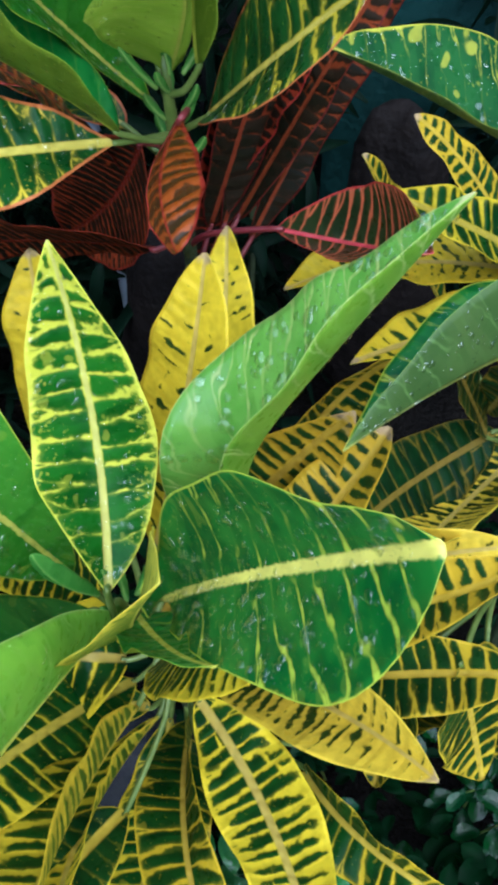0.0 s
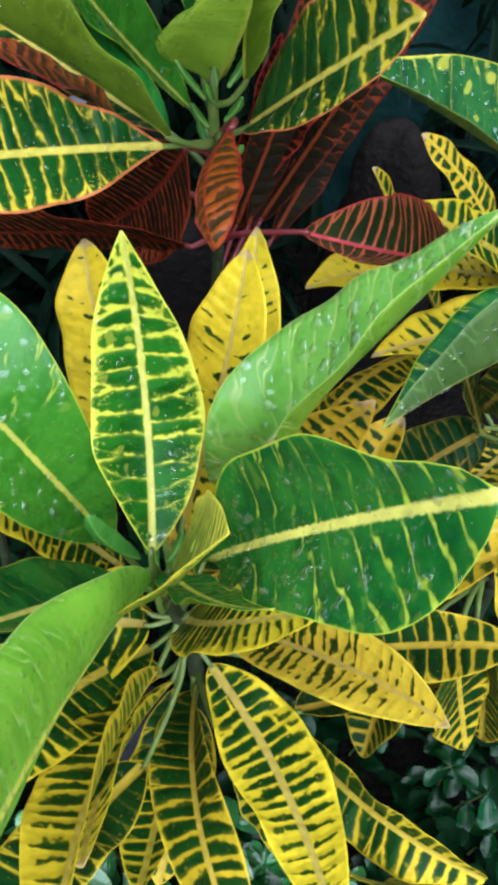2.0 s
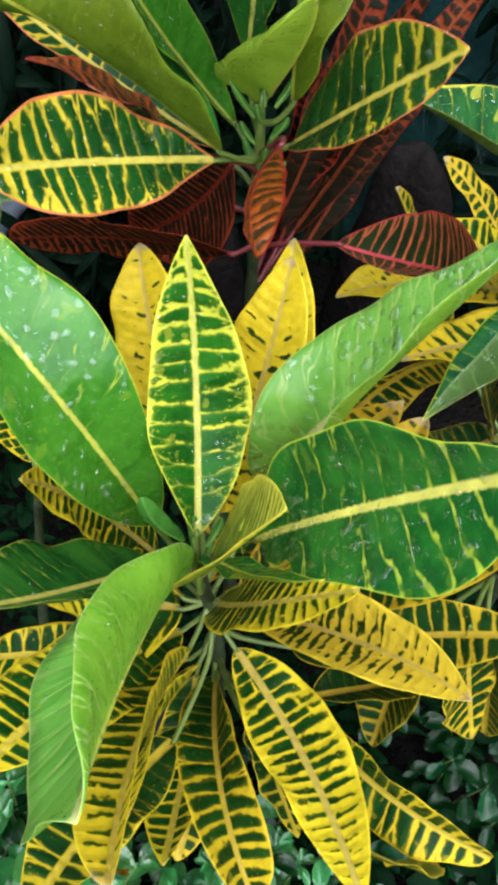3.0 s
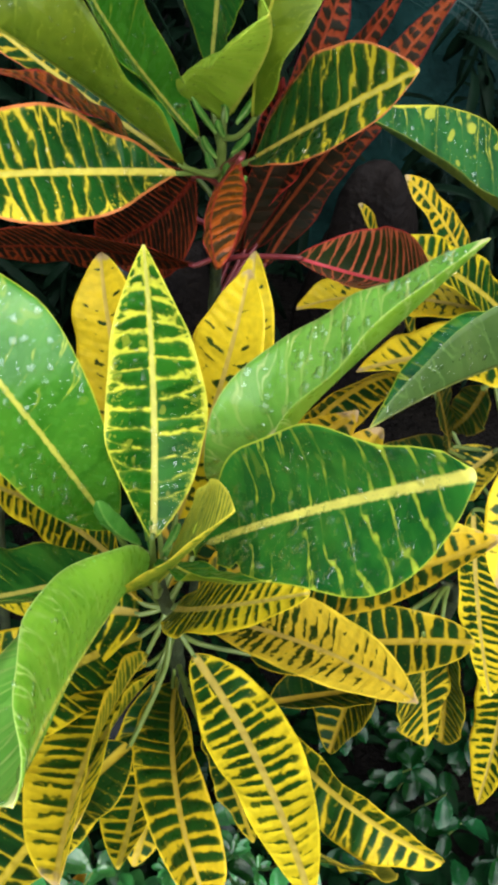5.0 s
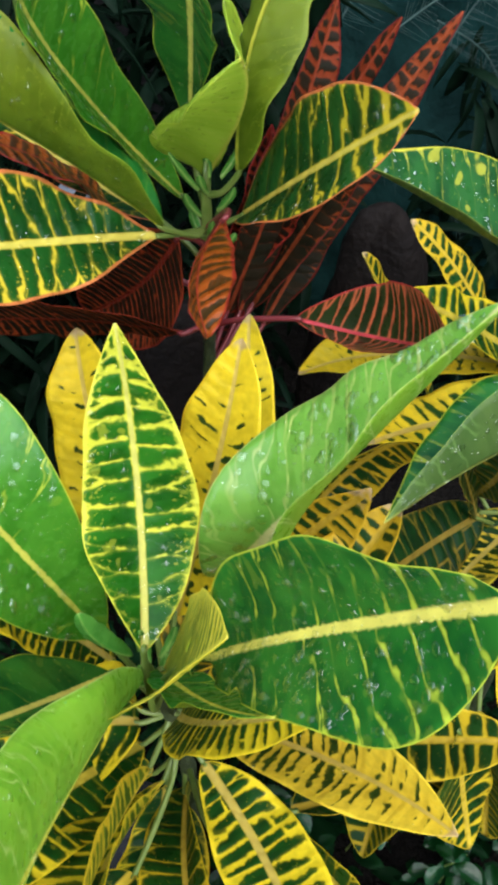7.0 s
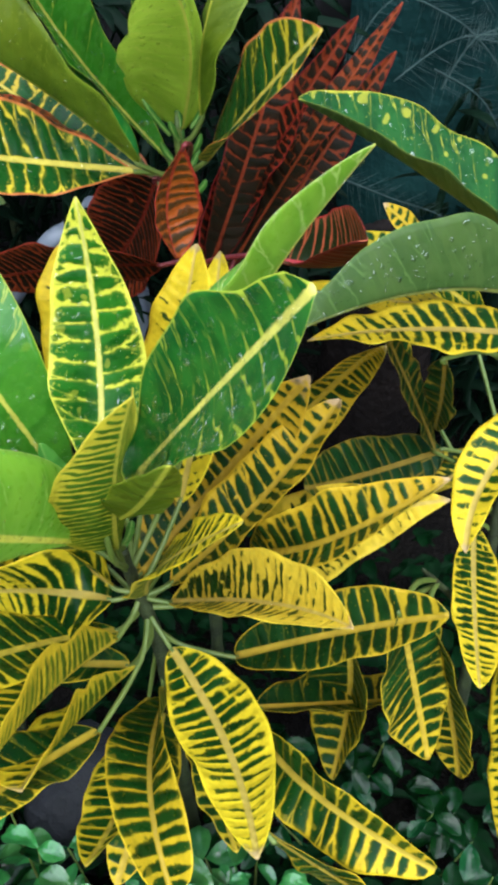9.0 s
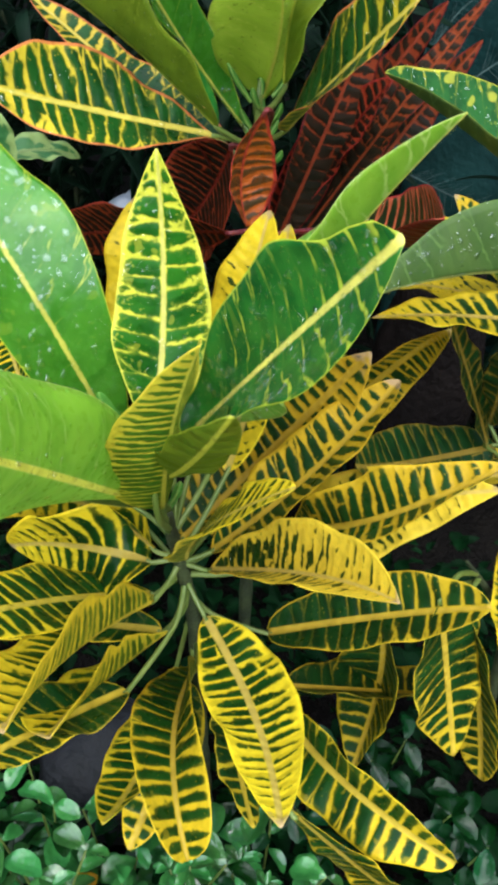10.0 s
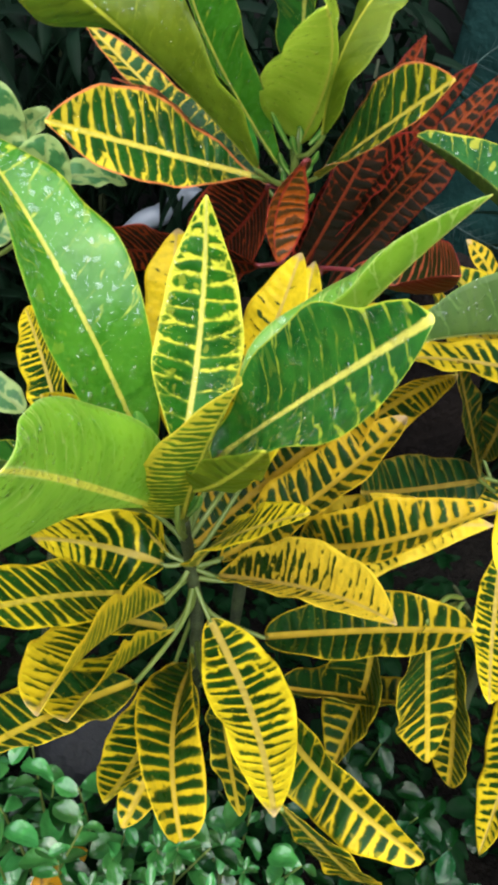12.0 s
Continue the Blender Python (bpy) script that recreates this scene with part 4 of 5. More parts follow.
leaf(main, "banded", (0.0491, 0.1502, 0.369), (0.1185, 0.1573, 0.2854), (0.1501, 0.1952, 0.2005), (-0.7784, 0.3723, -0.5055), 12.3, 0.0539, (4, -1), 0.654, 0.689, stalk_at(MAIN_STEM, (0.0491, 0.1502, 0.369)))
leaf(main, "striped", (-0.105, 0.3424, 0.4463), (-0.1555, 0.3288, 0.5268), (-0.194, 0.2922, 0.6005), (-0.0927, 0.9562, 0.2777), -3.7, 0.0630, (11, 11), 0.576, 0.829, stalk_at(MAIN_STEM, (-0.105, 0.3424, 0.4463)))
leaf(main, "gilded", (-0.0837, 0.293, 0.4494), (-0.1472, 0.2972, 0.4504), (-0.2093, 0.3169, 0.4194), (-0.9708, 0.1654, 0.1739), -3.4, 0.0938, (13, 13), 0.443, 0.780, stalk_at(MAIN_STEM, (-0.0837, 0.293, 0.4494)))
leaf(main, "striped", (-0.056, 0.2953, 0.4567), (-0.0325, 0.2446, 0.541), (0.0232, 0.2159, 0.6102), (-0.5655, -0.7548, -0.3325), -9.7, 0.0561, (10, 9), 0.620, 0.599, stalk_at(MAIN_STEM, (-0.056, 0.2953, 0.4567)))
leaf(main, "banded", (-0.0815, 0.2971, 0.4094), (-0.1511, 0.2133, 0.4719), (-0.1968, 0.1256, 0.5262), (-0.8348, 0.55, -0.0261), -1.8, 0.0840, (8, 5), 0.775, 0.797, stalk_at(MAIN_STEM, (-0.0815, 0.2971, 0.4094)))
leaf(main, "leafy", (-0.083, 0.2097, 0.3948), (-0.1327, 0.1347, 0.4296), (-0.1635, 0.0603, 0.4731), (-0.9088, 0.4146, -0.0466), -6.8, 0.0665, (16, 19), 0.652, 0.797, stalk_at(MAIN_STEM, (-0.083, 0.2097, 0.3948)))
leaf(main, "barred", (-0.0641, 0.3143, 0.4556), (-0.0135, 0.3721, 0.4979), (0.0632, 0.3665, 0.6225), (0.8815, -0.3583, 0.3076), -13.4, 0.0902, (14, 18), 0.779, 0.769, stalk_at(MAIN_STEM, (-0.0641, 0.3143, 0.4556)))
leaf(main, "barred", (-0.0383, 0.3084, 0.4547), (0.0304, 0.3309, 0.5281), (0.089, 0.3793, 0.5936), (0.4086, -0.9111, 0.0546), -10.2, 0.0691, (22, 30), 0.634, 0.676, stalk_at(MAIN_STEM, (-0.0383, 0.3084, 0.4547)))
leaf(main, "barred", (-0.0472, 0.3421, 0.4412), (0.0712, 0.4760, 0.5196), (0.1193, 0.3905, 0.6355), (0.6762, -0.0732, -0.7331), -24.4, 0.0599, (19, 40), 0.384, 0.751, stalk_at(MAIN_STEM, (-0.0472, 0.3421, 0.4412)))
leaf(main, "leafy", (0.0144, 0.3099, 0.3684), (0.1024, 0.2921, 0.428), (0.175, 0.2648, 0.4832), (0.0059, -0.9009, -0.4339), 6.5, 0.0696, (29, 41), 0.518, 0.494, stalk_at(MAIN_STEM, (0.0144, 0.3099, 0.3684)))
leaf(main, "leafy", (0.0345, 0.2763, 0.3436), (0.1145, 0.3046, 0.321), (0.1953, 0.3197, 0.3138), (0.2873, -0.8802, 0.3779), 4.6, 0.0689, (21, 27), 0.623, 0.678, stalk_at(MAIN_STEM, (0.0345, 0.2763, 0.3436)))
leaf(main, "barred", (0.0274, 0.3245, 0.4817), (0.081, 0.2813, 0.5368), (0.1583, 0.2722, 0.6072), (0.1737, -0.9455, -0.2753), 26.0, 0.0686, (34, 50), 0.688, 0.762, stalk_at(MAIN_STEM, (0.0274, 0.3245, 0.4817)))
leaf(main, "yellow", (0.0368, 0.3337, 0.4496), (0.0904, 0.3325, 0.505), (0.1732, 0.32, 0.5485), (0.4414, -0.5955, -0.6713), 2.8, 0.0754, (12, 12), 0.475, 0.957, stalk_at(MAIN_STEM, (0.0368, 0.3337, 0.4496)))
leaf(main, "olive", (-0.067, 0.2691, 0.5593), (-0.0405, 0.2131, 0.622), (-0.0137, 0.1673, 0.6923), (-0.9486, -0.2379, 0.2089), -1.2, 0.0450, (9, 8), 0.602, 0.730, stalk_at(MAIN_STEM, (-0.067, 0.2691, 0.5593)), drops=5, under=40)
leaf(main, "leafy", (-0.0111, 0.2819, 0.3007), (0.005, 0.2275, 0.2998), (0.0255, 0.174, 0.2959), (-0.6844, -0.2633, 0.6799), -0.3, 0.0584, (2, -4), 0.597, 0.754, stalk_at(MAIN_STEM, (-0.0111, 0.2819, 0.3007)))
leaf(main, "banded", (-0.0743, 0.2954, 0.3668), (-0.187, 0.3059, 0.3426), (-0.2835, 0.3093, 0.3101), (0.0904, 0.9956, -0.0247), -3.0, 0.0596, (11, 11), 0.582, 0.792, stalk_at(MAIN_STEM, (-0.0743, 0.2954, 0.3668)))
leaf(main, "gilded", (-0.082, 0.2978, 0.4584), (-0.1627, 0.3222, 0.4757), (-0.2481, 0.3047, 0.4524), (-0.0471, -0.303, 0.9518), -0.0, 0.0600, (11, 11), 0.600, 0.750, stalk_at(MAIN_STEM, (-0.082, 0.2978, 0.4584)))

back = tagged(new("croton_plant"), "croton with green and dark red leaves, red-rimmed, wet from rain", "plant")
stem_of(back, BACK_STEM, 0.0085)
leaf(back, "rimmed", (-0.0781, 0.4914, 0.723), (-0.1563, 0.4285, 0.753), (-0.2136, 0.3534, 0.7875), (-0.2435, 0.7144, 0.656), 13.6, 0.0826, (19, 26), 1.104, 0.829, stalk_at(BACK_STEM, (-0.0781, 0.4914, 0.723)), drops=90, red=False)
leaf(back, "edged", (-0.0259, 0.5153, 0.7257), (0.0151, 0.4709, 0.7876), (0.0577, 0.4244, 0.8483), (-0.1689, -0.8224, -0.5433), -40.9, 0.0841, (20, 26), 0.745, 0.770, stalk_at(BACK_STEM, (-0.0259, 0.5153, 0.7257)), drops=80, wave=0.001)
leaf(back, "olive", (-0.0767, 0.4918, 0.7295), (-0.1707, 0.4664, 0.8122), (-0.2728, 0.4083, 0.89), (0.6793, 0.3908, -0.6212), 7.5, 0.1031, (29, 41), 0.682, 0.666, stalk_at(BACK_STEM, (-0.0767, 0.4918, 0.7295)), drops=5, under=260)
leaf(back, "rimmed", (-0.0809, 0.5491, 0.6984), (-0.174, 0.5964, 0.7286), (-0.2774, 0.6286, 0.786), (0.4014, 0.9159, -0.0079), 2.9, 0.0606, (11, 12), 0.612, 0.774, stalk_at(BACK_STEM, (-0.0809, 0.5491, 0.6984)))
leaf(back, "fresh", (-0.0655, 0.5665, 0.7073), (-0.1434, 0.4962, 0.8416), (-0.1334, 0.4153, 0.9224), (0.1485, 0.9655, 0.214), -1.1, 0.0774, (24, 30), 0.661, 0.694, stalk_at(BACK_STEM, (-0.0655, 0.5665, 0.7073)), drops=160)
leaf(back, "green", (-0.0613, 0.5635, 0.7616), (-0.0619, 0.5138, 0.855), (-0.0641, 0.4303, 0.9078), (0.6581, -0.6898, -0.3018), -13.1, 0.0624, (19, 24), 0.781, 0.657, stalk_at(BACK_STEM, (-0.0613, 0.5635, 0.7616)), drops=100)
leaf(back, "lime", (-0.0503, 0.5445, 0.7370), (-0.0319, 0.4646, 0.8235), (-0.0376, 0.3764, 0.8894), (-0.2589, 0.5916, -0.7635), -46.4, 0.1239, (41, 65), 0.309, 0.380, stalk_at(BACK_STEM, (-0.0503, 0.5445, 0.7370)), drops=5, under=160, curl=0.36)
leaf(back, "olive", (-0.0293, 0.5114, 0.7617), (-0.023, 0.5368, 0.838), (0.013, 0.5833, 0.8948), (-0.2477, 0.9449, 0.214), -13.2, 0.0724, (16, 17), 0.589, 0.724, stalk_at(BACK_STEM, (-0.0293, 0.5114, 0.7617)))
leaf(back, "ember", (-0.0377, 0.4654, 0.7543), (-0.0533, 0.4714, 0.7083), (-0.0449, 0.4595, 0.6651), (-0.4754, -0.8011, 0.3636), 9.1, 0.0627, (21, 27), 0.930, 0.565, stalk_at(BACK_STEM, (-0.0377, 0.4654, 0.7543)), wave=0.0008, red=True)
leaf(back, "red", (-0.0306, 0.5958, 0.6053), (0.0158, 0.6094, 0.6855), (0.0545, 0.5985, 0.7503), (0.4023, -0.8654, -0.2988), 9.7, 0.0550, (15, 17), 0.700, 0.674, stalk_at(BACK_STEM, (-0.0306, 0.5958, 0.6053)), red=True)
leaf(back, "red", (-0.0622, 0.4916, 0.6435), (-0.1638, 0.5485, 0.6067), (-0.2538, 0.5812, 0.573), (-0.5409, -0.3277, 0.7746), -11.4, 0.0734, (2, -4), 0.666, 0.606, stalk_at(BACK_STEM, (-0.0622, 0.4916, 0.6435)), red=True)
leaf(back, "red", (-0.0675, 0.5111, 0.7092), (-0.1, 0.5591, 0.6325), (-0.149, 0.6125, 0.5646), (-0.6172, 0.4309, 0.6584), 2.0, 0.0950, (18, 23), 0.600, 0.761, stalk_at(BACK_STEM, (-0.0675, 0.5111, 0.7092)), red=True)
leaf(back, "flame", (-0.0295, 0.5701, 0.6016), (0.0083, 0.6014, 0.7173), (0.0406, 0.6617, 0.821), (0.7096, 0.5397, -0.453), -0.1, 0.0593, (10, 9), 0.598, 0.757, stalk_at(BACK_STEM, (-0.0295, 0.5701, 0.6016)), red=True)
leaf(back, "flame", (-0.009, 0.5804, 0.6018), (0.0586, 0.6149, 0.7123), (0.1299, 0.6492, 0.8199), (0.5205, -0.8515, -0.0632), -0.2, 0.0440, (5, 0), 0.600, 0.748, stalk_at(BACK_STEM, (-0.009, 0.5804, 0.6018)), red=True)
leaf(back, "flame", (-0.0195, 0.5707, 0.6016), (0.0296, 0.6324, 0.7036), (0.0957, 0.6918, 0.7982), (0.615, 0.458, -0.6419), -0.1, 0.0480, (9, 7), 0.597, 0.757, stalk_at(BACK_STEM, (-0.0195, 0.5707, 0.6016)), red=True)
leaf(back, "flame", (0.0007, 0.5808, 0.5816), (0.0636, 0.6453, 0.676), (0.1346, 0.708, 0.7654), (0.6399, 0.3296, -0.6942), 0.0, 0.0420, (12, 12), 0.601, 0.748, stalk_at(BACK_STEM, (0.0007, 0.5808, 0.5816)), red=True)
leaf(back, "red", (-0.0395, 0.5593, 0.5605), (-0.0191, 0.5908, 0.6518), (0.0007, 0.6468, 0.7288), (0.7353, 0.5131, -0.4428), 0.0, 0.0450, (12, 12), 0.601, 0.749, stalk_at(BACK_STEM, (-0.0395, 0.5593, 0.5605)), red=True)
leaf(back, "pink", (0.0182, 0.5028, 0.6512), (0.0836, 0.4687, 0.6617), (0.0972, 0.3908, 0.7207), (-0.3199, -0.7624, -0.5625), 11.0, 0.0804, (56, 39), 0.609, 0.432, stalk_at(BACK_STEM, (0.0182, 0.5028, 0.6512)), red=True, wave=0.0008, curl=-0.11)
leaf(back, "ember", (-0.084, 0.5456, 0.6654), (-0.1405, 0.5395, 0.7367), (-0.2116, 0.5125, 0.7739), (-0.3664, 0.9199, -0.1396), 0.3, 0.0595, (3, -2), 0.599, 0.750, stalk_at(BACK_STEM, (-0.084, 0.5456, 0.6654)), red=True)

right = tagged(new("croton_plant"), "croton with yellow-spotted and plain green leaves, wet from rain", "plant")
stem_of(right, RIGHT_STEM, 0.008)
tube("branch", bezier(BRANCH, 8), np.linspace(0.0055, 0.0012, 25), BARK, right, 10)
leaf(right, "leafy", (0.1425, 0.2839, 0.4632), (0.1647, 0.2853, 0.3754), (0.1835, 0.2624, 0.3048), (-0.6589, -0.727, -0.1932), -11.5, 0.0827, (4, -1), 0.645, 0.829, stalk_at(BRANCH, (0.1425, 0.2839, 0.4632)))
leaf(right, "leafy", (0.108, 0.3016, 0.4022), (0.117, 0.313, 0.3159), (0.1066, 0.28, 0.2393), (-0.7227, 0.5721, -0.3879), -10.5, 0.0798, (27, 38), 0.624, 0.725, stalk_at(BRANCH, (0.108, 0.3016, 0.4022)))
leaf(right, "leafy", (0.1733, 0.3182, 0.4202), (0.2077, 0.3218, 0.307), (0.2311, 0.3134, 0.2049), (-0.7132, 0.6809, -0.1667), 5.8, 0.0640, (17, 20), 0.640, 0.652, stalk_at(BRANCH, (0.1733, 0.3182, 0.4202)))
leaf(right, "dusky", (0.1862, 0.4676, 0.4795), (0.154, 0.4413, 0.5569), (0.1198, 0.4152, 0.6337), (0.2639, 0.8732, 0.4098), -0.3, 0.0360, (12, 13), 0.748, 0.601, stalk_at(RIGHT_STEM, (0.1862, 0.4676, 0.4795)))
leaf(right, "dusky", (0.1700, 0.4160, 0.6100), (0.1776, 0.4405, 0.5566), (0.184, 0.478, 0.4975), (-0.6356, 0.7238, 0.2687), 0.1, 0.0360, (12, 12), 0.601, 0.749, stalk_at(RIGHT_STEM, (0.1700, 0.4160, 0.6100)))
leaf(right, "striped", (0.2361, 0.471, 0.3892), (0.2226, 0.3658, 0.3884), (0.2099, 0.2616, 0.4056), (-0.9749, 0.1178, 0.1887), -2.6, 0.0495, (20, 26), 0.609, 0.597, stalk_at(RIGHT_STEM, (0.2361, 0.471, 0.3892)))
leaf(right, "striped", (0.2706, 0.3766, 0.354), (0.2737, 0.3167, 0.2706), (0.2662, 0.2586, 0.1847), (-0.5278, 0.703, -0.4767), -0.2, 0.0601, (11, 11), 0.593, 0.767, stalk_at(RIGHT_STEM, (0.2706, 0.3766, 0.354)))
leaf(right, "gilded", (0.2838, 0.4222, 0.5917), (0.2116, 0.3597, 0.5562), (0.1823, 0.2845, 0.5283), (-0.7581, 0.6363, -0.143), -2.8, 0.0529, (20, 26), 0.589, 0.828, stalk_at(RIGHT_STEM, (0.2838, 0.4222, 0.5917)))
leaf(right, "golden", (0.2086, 0.5437, 0.5823), (0.1039, 0.5344, 0.5974), (0.0243, 0.4938, 0.6067), (-0.2241, 0.9698, -0.0965), -11.7, 0.0677, (11, 9), 0.581, 0.850, stalk_at(RIGHT_STEM, (0.2086, 0.5437, 0.5823)))
leaf(right, "gilded", (0.2299, 0.4387, 0.6234), (0.1408, 0.4308, 0.6276), (0.0602, 0.3912, 0.637), (-0.3347, 0.9421, -0.0216), -29.7, 0.0718, (7, 5), 0.546, 0.966, stalk_at(RIGHT_STEM, (0.2299, 0.4387, 0.6234)))
leaf(right, "yellow", (0.2366, 0.4828, 0.4683), (0.1442, 0.3859, 0.4836), (0.1012, 0.2962, 0.5789), (-0.8528, 0.4202, -0.3101), -0.1, 0.0869, (19, 25), 0.483, 0.762, stalk_at(RIGHT_STEM, (0.2366, 0.4828, 0.4683)))
leaf(right, "barred", (0.2468, 0.6462, 0.4868), (0.1998, 0.6774, 0.5631), (0.137, 0.6989, 0.6194), (0.345, 0.9385, 0.0087), 6.1, 0.0613, (4, -2), 0.626, 0.688, stalk_at(RIGHT_STEM, (0.2468, 0.6462, 0.4868)))
leaf(right, "barred", (0.1891, 0.6418, 0.4374), (0.1422, 0.675, 0.516), (0.0956, 0.6846, 0.5913), (0.1802, 0.9704, -0.1607), 2.3, 0.0647, (13, 14), 0.622, 0.676, stalk_at(RIGHT_STEM, (0.1891, 0.6418, 0.4374)))
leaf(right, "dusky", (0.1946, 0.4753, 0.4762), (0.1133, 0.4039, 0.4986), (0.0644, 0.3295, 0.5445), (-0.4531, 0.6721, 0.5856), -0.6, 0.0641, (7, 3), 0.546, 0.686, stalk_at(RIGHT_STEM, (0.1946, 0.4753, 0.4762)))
leaf(right, "banded", (0.2351, 0.5744, 0.5557), (0.1743, 0.5427, 0.6144), (0.0936, 0.5211, 0.6657), (-0.0204, 0.9246, 0.3803), -2.5, 0.0580, (14, 16), 0.577, 0.749, stalk_at(RIGHT_STEM, (0.2351, 0.5744, 0.5557)))
leaf(right, "green", (0.1958, 0.3616, 0.6994), (0.1203, 0.3131, 0.7212), (0.0405, 0.256, 0.7188), (-0.2728, 0.5823, -0.7659), -12.9, 0.0951, (49, 54), 0.537, 1.053, stalk_at(RIGHT_STEM, (0.1958, 0.3616, 0.6994)), drops=150, drip=40, under=320, wave=0.0008)
leaf(right, "spotted", (0.2526, 0.4636, 0.6667), (0.1501, 0.4876, 0.7276), (0.0445, 0.4795, 0.7871), (0.2044, 0.9455, 0.2534), -4.0, 0.1019, (23, 44), 0.495, 0.667, stalk_at(RIGHT_STEM, (0.2526, 0.4636, 0.6667)), drops=150, drip=40)

left = tagged(new("croton_plant"), "small croton with yellow leaves beside the larger one", "plant")
stem_of(left, LEFT_STEM, 0.006)
leaf(left, "striped", (-0.2149, 0.4115, 0.4746), (-0.2647, 0.4955, 0.4915), (-0.3124, 0.576, 0.494), (0.5296, 0.2066, 0.8227), -2.3, 0.0580, (12, 13), 0.631, 0.711, stalk_at(LEFT_STEM, (-0.2149, 0.4115, 0.4746)))


# ---- young shoots in the heart of the crotons ----
def shoot(plant, base, tip, width, bend):
    b, t = Vector(base), Vector(tip)
    side = (t - b).cross(Vector((0, 1, -0.4))).normalized()
    mid = (b + t) / 2 + Vector(bend)
    leaf(plant, "bud", base, tuple(mid), tip, tuple(side), 0, width, (35, 35), 0.6, 0.6, None, name="young_leaf", wave=0.0006, label="small unfolding bright green leaf")


shoot(main, (-0.085, 0.27, 0.575), (-0.112, 0.262, 0.628), 0.017, (-0.004, -0.004, 0))
shoot(main, (-0.08, 0.272, 0.578), (-0.079, 0.268, 0.604), 0.008, (0, -0.002, 0))
shoot(main, (-0.082, 0.28, 0.578), (-0.092, 0.29, 0.61), 0.009, (0, 0.002, 0))
shoot(back, (-0.055, 0.515, 0.745), (-0.074, 0.505, 0.775), 0.006, (0, -0.003, 0))
shoot(back, (-0.048, 0.525, 0.748), (-0.058, 0.53, 0.785), 0.009, (0.002, 0, 0))
for k in range(9):
    turn, z = 2.4 * k, 0.690 + 0.007 * k
    foot = Vector((-0.046, 0.527, z)) + 0.006 * Vector((math.cos(turn), math.sin(turn), 0))
    shoot(back, tuple(foot), tuple(foot + Vector((0.012 * math.cos(turn), 0.012 * math.sin(turn), 0.015 + 0.003 * (k % 3)))), 0.007, (0.002 * math.cos(turn), 0.002 * math.sin(turn), 0))
for k in range(6):
    turn, z = 2.4 * k + 1.0, 0.505 + 0.007 * k
    foot = Vector((-0.074, 0.288, z)) + 0.006 * Vector((math.cos(turn), math.sin(turn), 0))
    shoot(main, tuple(foot), tuple(foot + Vector((0.010 * math.cos(turn), 0.010 * math.sin(turn), 0.022 + 0.003 * (k % 3)))), 0.007, (0.002 * math.cos(turn), 0.002 * math.sin(turn), 0))


# ---- pale leaves of a plant at the far left, a pipe and thin twigs ----
pale = tagged(new("variegated_plant"), "plant with pale cream-edged green leaves at the far left", "plant")
PALE_STEM = [(-0.36, 0.52, -0.03), (-0.35, 0.50, 0.3), (-0.34, 0.49, 0.62)]
stem_of(pale, PALE_STEM, 0.006)
for base, tip, wide, up in (
    ((-0.315, 0.50, 0.655), (-0.300, 0.48, 0.765), 0.060, (0.3, -0.8, 0.3)),
    ((-0.252, 0.465, 0.665), (-0.242, 0.445, 0.742), 0.050, (0.1, -0.8, 0.5)),
    ((-0.255, 0.455, 0.690), (-0.190, 0.500, 0.690), 0.035, (0.0, -0.3, 0.9)),
    ((-0.285, 0.380, 0.530), (-0.230, 0.355, 0.531), 0.032, (0.1, -0.5, 0.8)),
    ((-0.300, 0.440, 0.640), (-0.264, 0.415, 0.658), 0.040, (0.2, -0.6, 0.7)),
    ((-0.335, 0.590, 0.660), (-0.285, 0.570, 0.715), 0.026, (0.2, -0.7, 0.5)),
):
    b, t = Vector(base), Vector(tip)
    side = (t - b).cross(Vector(up)).normalized()
    leaf(pale, "pale", base, tuple((b + t) / 2 + Vector(up) * 0.012), tip, tuple(side), 0, wide, (12, 12), 0.6, 0.6, stalk_at(PALE_STEM, base))


def pipe():
    """A pale garden hose that comes up in a bow behind the leaves."""
    pts = bezier([(-0.42, 0.95, -0.02), (-0.37, 0.91, 0.30), (-0.267, 0.85, 0.472), (-0.231, 0.85, 0.504), (-0.193, 0.86, 0.532), (-0.165, 0.90, 0.45), (-0.155, 0.93, 0.25), (-0.15, 0.94, -0.02)], 10)
    return tagged(tube("garden_hose", pts, [0.014] * len(pts), PALE, None, 14), "pale grey garden hose bent behind the leaves", "hose")


pipe()


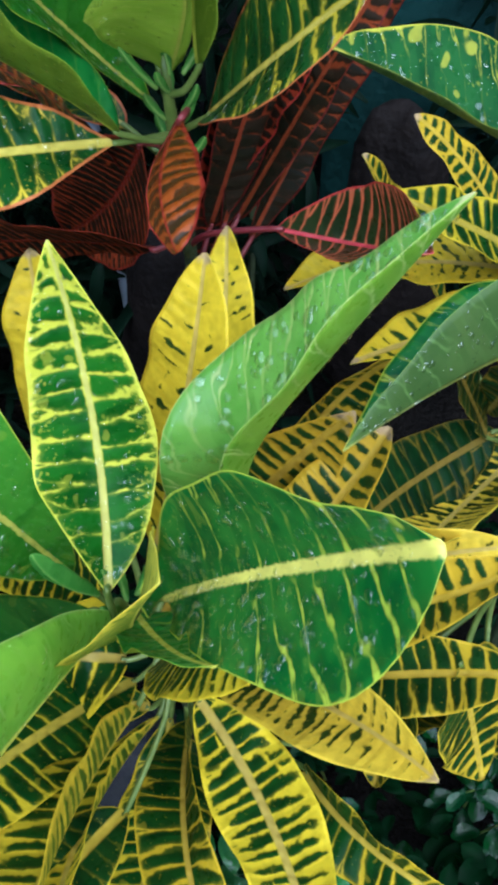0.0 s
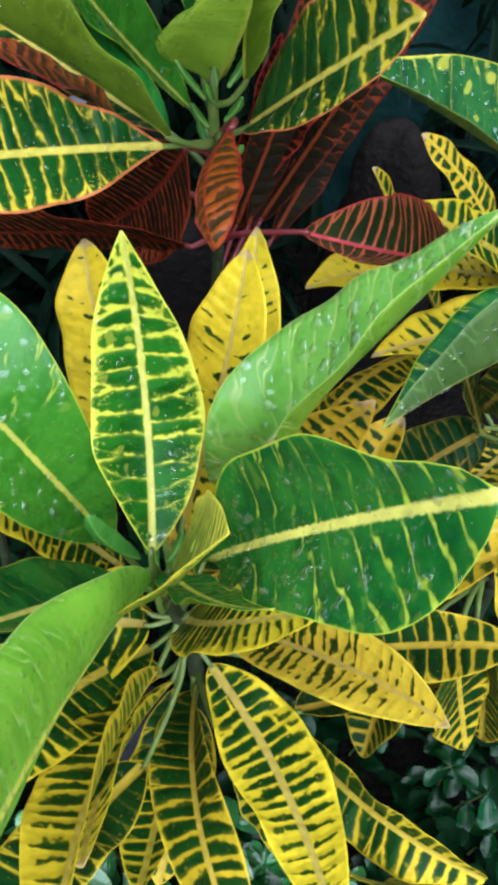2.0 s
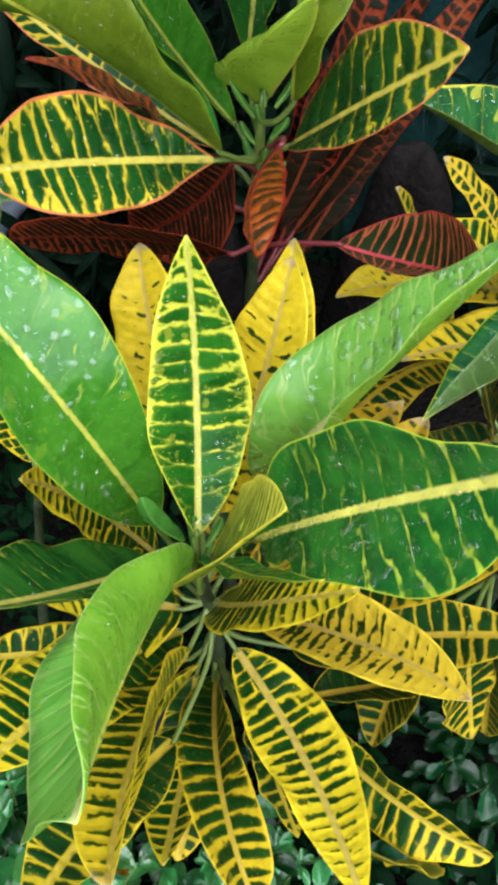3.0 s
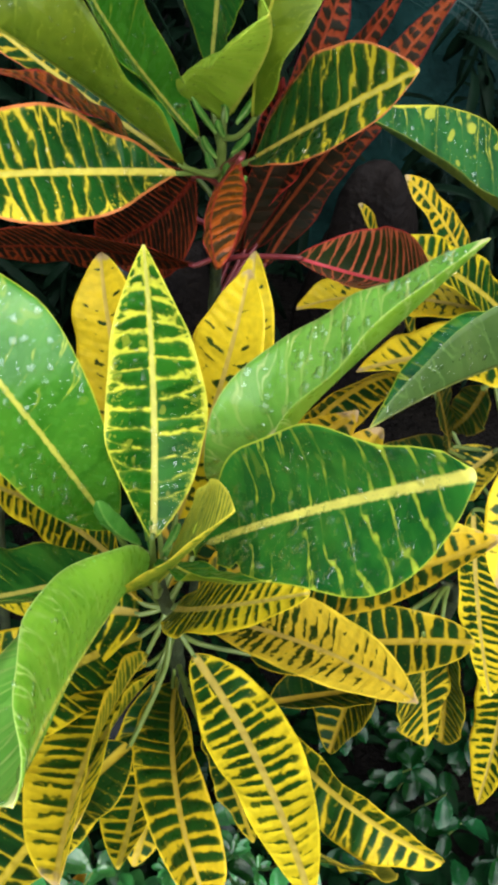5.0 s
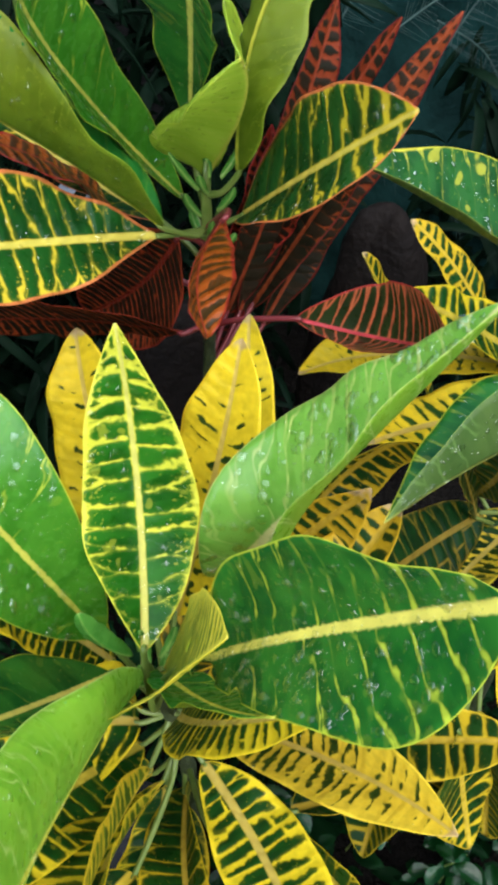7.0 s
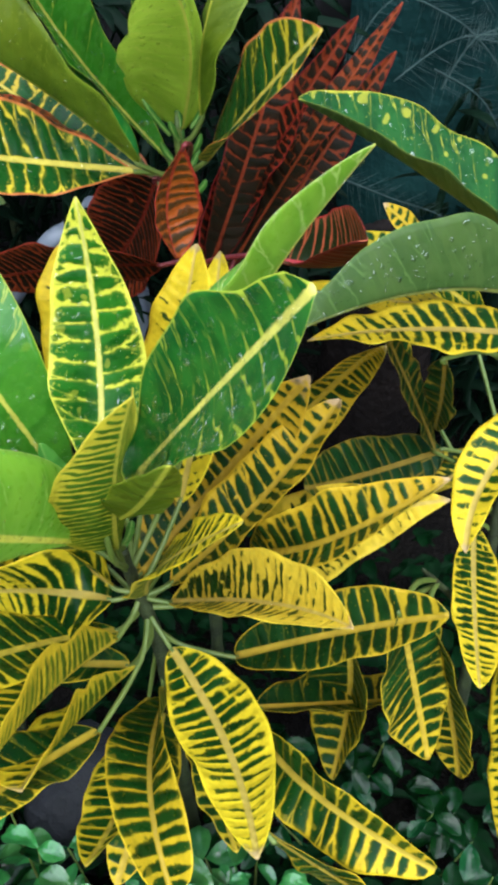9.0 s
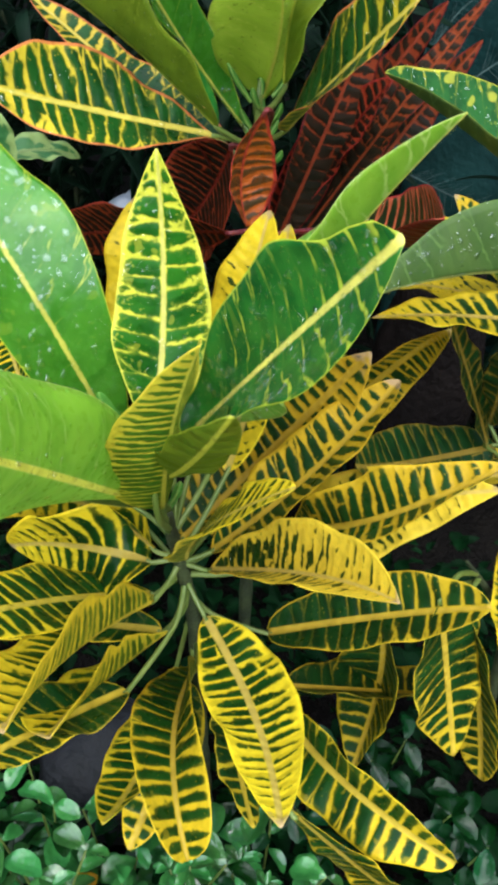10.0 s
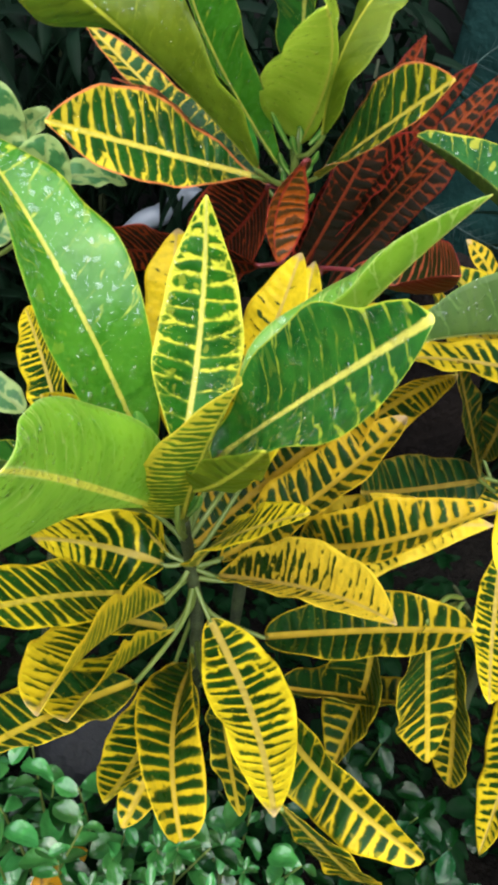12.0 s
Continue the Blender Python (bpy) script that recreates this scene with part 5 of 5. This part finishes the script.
def feathery_twig(place, length, turn, seed):
    """A thin grey-green twig with needle-like side shoots."""
    rng = random.Random(seed)
    top = tagged(new("twig"), "thin grey-green feathery twig before the shade cloth", "plant", "feathery twigs")
    top.location = place
    top.rotation_euler = (0, turn, 0)
    pts = bezier([(0, 0, 0), (length * 0.35, 0.01, length * rng.uniform(0.0, 0.2)), (length * 0.7, 0, length * rng.uniform(-0.1, 0.2)), (length, 0, length * rng.uniform(-0.2, 0.1))], 7)
    tube("branch", pts, np.linspace(0.0014, 0.0005, len(pts)), TWIG, top, 6)
    verts, faces = [], []
    fine = bezier(pts[::4] + pts[-1:], 14)
    for i in range(2, len(fine)):
        for side in (-1, 1):
            if rng.random() < 0.35:
                continue
            a = Vector(fine[i])
            e = a + Vector((0.6, rng.uniform(-0.5, 0.5), side * rng.uniform(0.6, 1.0))).normalized() * rng.uniform(0.012, 0.05) * (1.2 - i / len(fine))
            for q in (Vector((0, 0.0005, 0)), Vector((0.0005, 0, 0))):
                f = len(verts)
                verts += [tuple(a - q), tuple(a + q), tuple(e + q * 0.3), tuple(e - q * 0.3)]
                faces.append((f, f + 1, f + 2, f + 3))
    tagged(mesh_object("needles", verts, faces, [TWIG], top), kind="stuff")
    return top


far = random.Random(31)
for i in range(24):
    feathery_twig((far.uniform(0.10, 0.50), far.uniform(1.10, 1.26), far.uniform(0.40, 0.98)), far.uniform(0.16, 0.28), far.uniform(-0.9, 1.1), i)


# ---- low plants on the soil ----
def small_leaf_mesh(name, mat, length, width):
    n, m = 9, 4
    verts, faces = [], []
    for i in range(n):
        s = i / (n - 1)
        w = width / 2 * (max(s, 0.002) ** 0.95) * (max(1 - s, 0.002) ** 0.5) * 2.6
        for j in range(m + 1):
            v = 2 * j / m - 1
            verts.append((v * w, s * length, 0.5 * abs(v) ** 0.9 * w - 0.38 * length * s * s + 0.04 * length * math.sin(8 * s + 2 * v)))
    for i in range(n - 1):
        for j in range(m):
            a = i * (m + 1) + j
            faces.append((a, a + 1, a + m + 2, a + m + 1))
    top = len(verts)
    verts += [(x, y, z - 0.0005) for x, y, z in verts]
    faces += [tuple(top + k for k in f[::-1]) for f in faces]
    me = bpy.data.meshes.new(name)
    me.from_pydata(verts, [], faces)
    me.materials.append(mat)
    me.polygons.foreach_set("use_smooth", [True] * len(me.polygons))
    return me


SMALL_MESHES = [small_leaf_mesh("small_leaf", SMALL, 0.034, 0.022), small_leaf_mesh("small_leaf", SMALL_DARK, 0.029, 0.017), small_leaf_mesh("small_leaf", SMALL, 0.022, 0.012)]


def low_plant(place, height, seed, meshes, pairs=5):
    rng = random.Random(seed)
    top = tagged(new("ground_cover_plant"), "low plant with small glossy rounded green leaves", "plant", "ground cover plants")
    top.location = place
    lean = Vector((rng.uniform(-0.3, 0.3), rng.uniform(-0.35, 0.15), 1)) * height
    pts = bezier([(0, 0, -0.03), tuple(lean * 0.5 + Vector((rng.uniform(-0.01, 0.01), 0, 0))), tuple(lean)], 6)
    tube("stem", pts, np.linspace(0.0016, 0.0009, len(pts)), PETIOLE, top, 6)
    for k in range(pairs):
        s = 0.35 + 0.65 * (k + 1) / pairs
        at = Vector(pts[min(int(s * (len(pts) - 1)), len(pts) - 1)])
        turn = rng.uniform(0, 6.28)
        for half in (0, math.pi):
            ob = new("leaf", rng.choice(meshes))
            ob.parent = top
            ob.matrix_basis = Matrix.LocRotScale(at, Euler((rng.uniform(-0.2, 0.5), rng.uniform(-0.35, 0.35), turn + half + rng.uniform(-0.3, 0.3))), Vector((1, 1, 1)) * rng.uniform(0.75, 1.25))
    return top


def rosette_plant(place, height, seed):
    """A thin upright weed whose narrow leaves crowd round the tips of its shoots."""
    rng = random.Random(seed)
    top = tagged(new("ground_cover_plant"), "low weed with whorls of small narrow pale green leaves", "plant", "ground cover plants")
    top.location = place
    for k in range(3):
        tip = Vector((rng.uniform(-0.03, 0.03), rng.uniform(-0.03, 0.02), height * rng.uniform(0.8, 1.05)))
        pts = bezier([(0, 0, -0.03), tuple(tip * 0.5 + Vector((rng.uniform(-0.008, 0.008), 0, 0))), tuple(tip)], 5)
        tube("stem", pts, np.linspace(0.0013, 0.0008, len(pts)), PETIOLE, top, 6)
        for j in range(9):
            ob = new("leaf", SMALL_MESHES[2])
            ob.parent = top
            at = tip - Vector((0, 0, 0.004 * (j // 3)))
            ob.matrix_basis = Matrix.LocRotScale(at, Euler((0.9 - 0.35 * (j // 3), 0, j * 2.3 + rng.uniform(-0.2, 0.2))), Vector((0.75, 1, 1)) * rng.uniform(0.55, 0.95))
    return top


rng = random.Random(11)
for i in range(84):
    x, y = rng.uniform(-0.32, 0.04), rng.uniform(0.00, 0.28)
    low_plant((x, y, 0), rng.uniform(0.11, 0.25), i, SMALL_MESHES if i % 4 == 0 else SMALL_MESHES[::2] if i % 3 else SMALL_MESHES[:2])
for i in range(14):
    rosette_plant((rng.uniform(-0.15, 0.06), rng.uniform(0.0, 0.2), 0), rng.uniform(0.17, 0.24), 300 + i)
# only the darker leaf here, which stands in for the crotons' shade
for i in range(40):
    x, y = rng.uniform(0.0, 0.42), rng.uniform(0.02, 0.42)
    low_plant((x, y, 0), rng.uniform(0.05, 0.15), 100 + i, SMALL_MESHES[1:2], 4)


def undergrowth():
    """Leaves lying thick on the soil, too many to count, coloured near-black for the shade there."""
    rng = random.Random(4)
    verts, faces = [], []
    src = SMALL_MESHES[1]
    pts, polys = [v.co.copy() for v in src.vertices], [tuple(p.vertices) for p in src.polygons]
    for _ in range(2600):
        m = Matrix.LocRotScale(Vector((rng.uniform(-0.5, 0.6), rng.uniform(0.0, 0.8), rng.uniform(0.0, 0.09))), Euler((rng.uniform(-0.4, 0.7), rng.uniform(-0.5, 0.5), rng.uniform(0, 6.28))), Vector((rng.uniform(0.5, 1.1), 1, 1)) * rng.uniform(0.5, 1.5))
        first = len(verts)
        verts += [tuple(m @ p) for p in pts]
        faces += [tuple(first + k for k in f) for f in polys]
    return tagged(mesh_object("undergrowth", verts, faces, [UNDER]), "dense green leaves covering the soil, darkened for the shade under the crotons", "ground cover", kind="stuff")


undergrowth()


fallen = tagged(new("fallen_leaf"), "fallen orange-yellow croton leaf lying among the low plants", "leaf")
leaf(fallen, "amber", (-0.146, 0.138, 0.135), (-0.128, 0.166, 0.146), (-0.110, 0.194, 0.142), (0.85, -0.5, -0.1), 10, 0.030, (20, 20), 0.6, 0.7, None, name="blade")
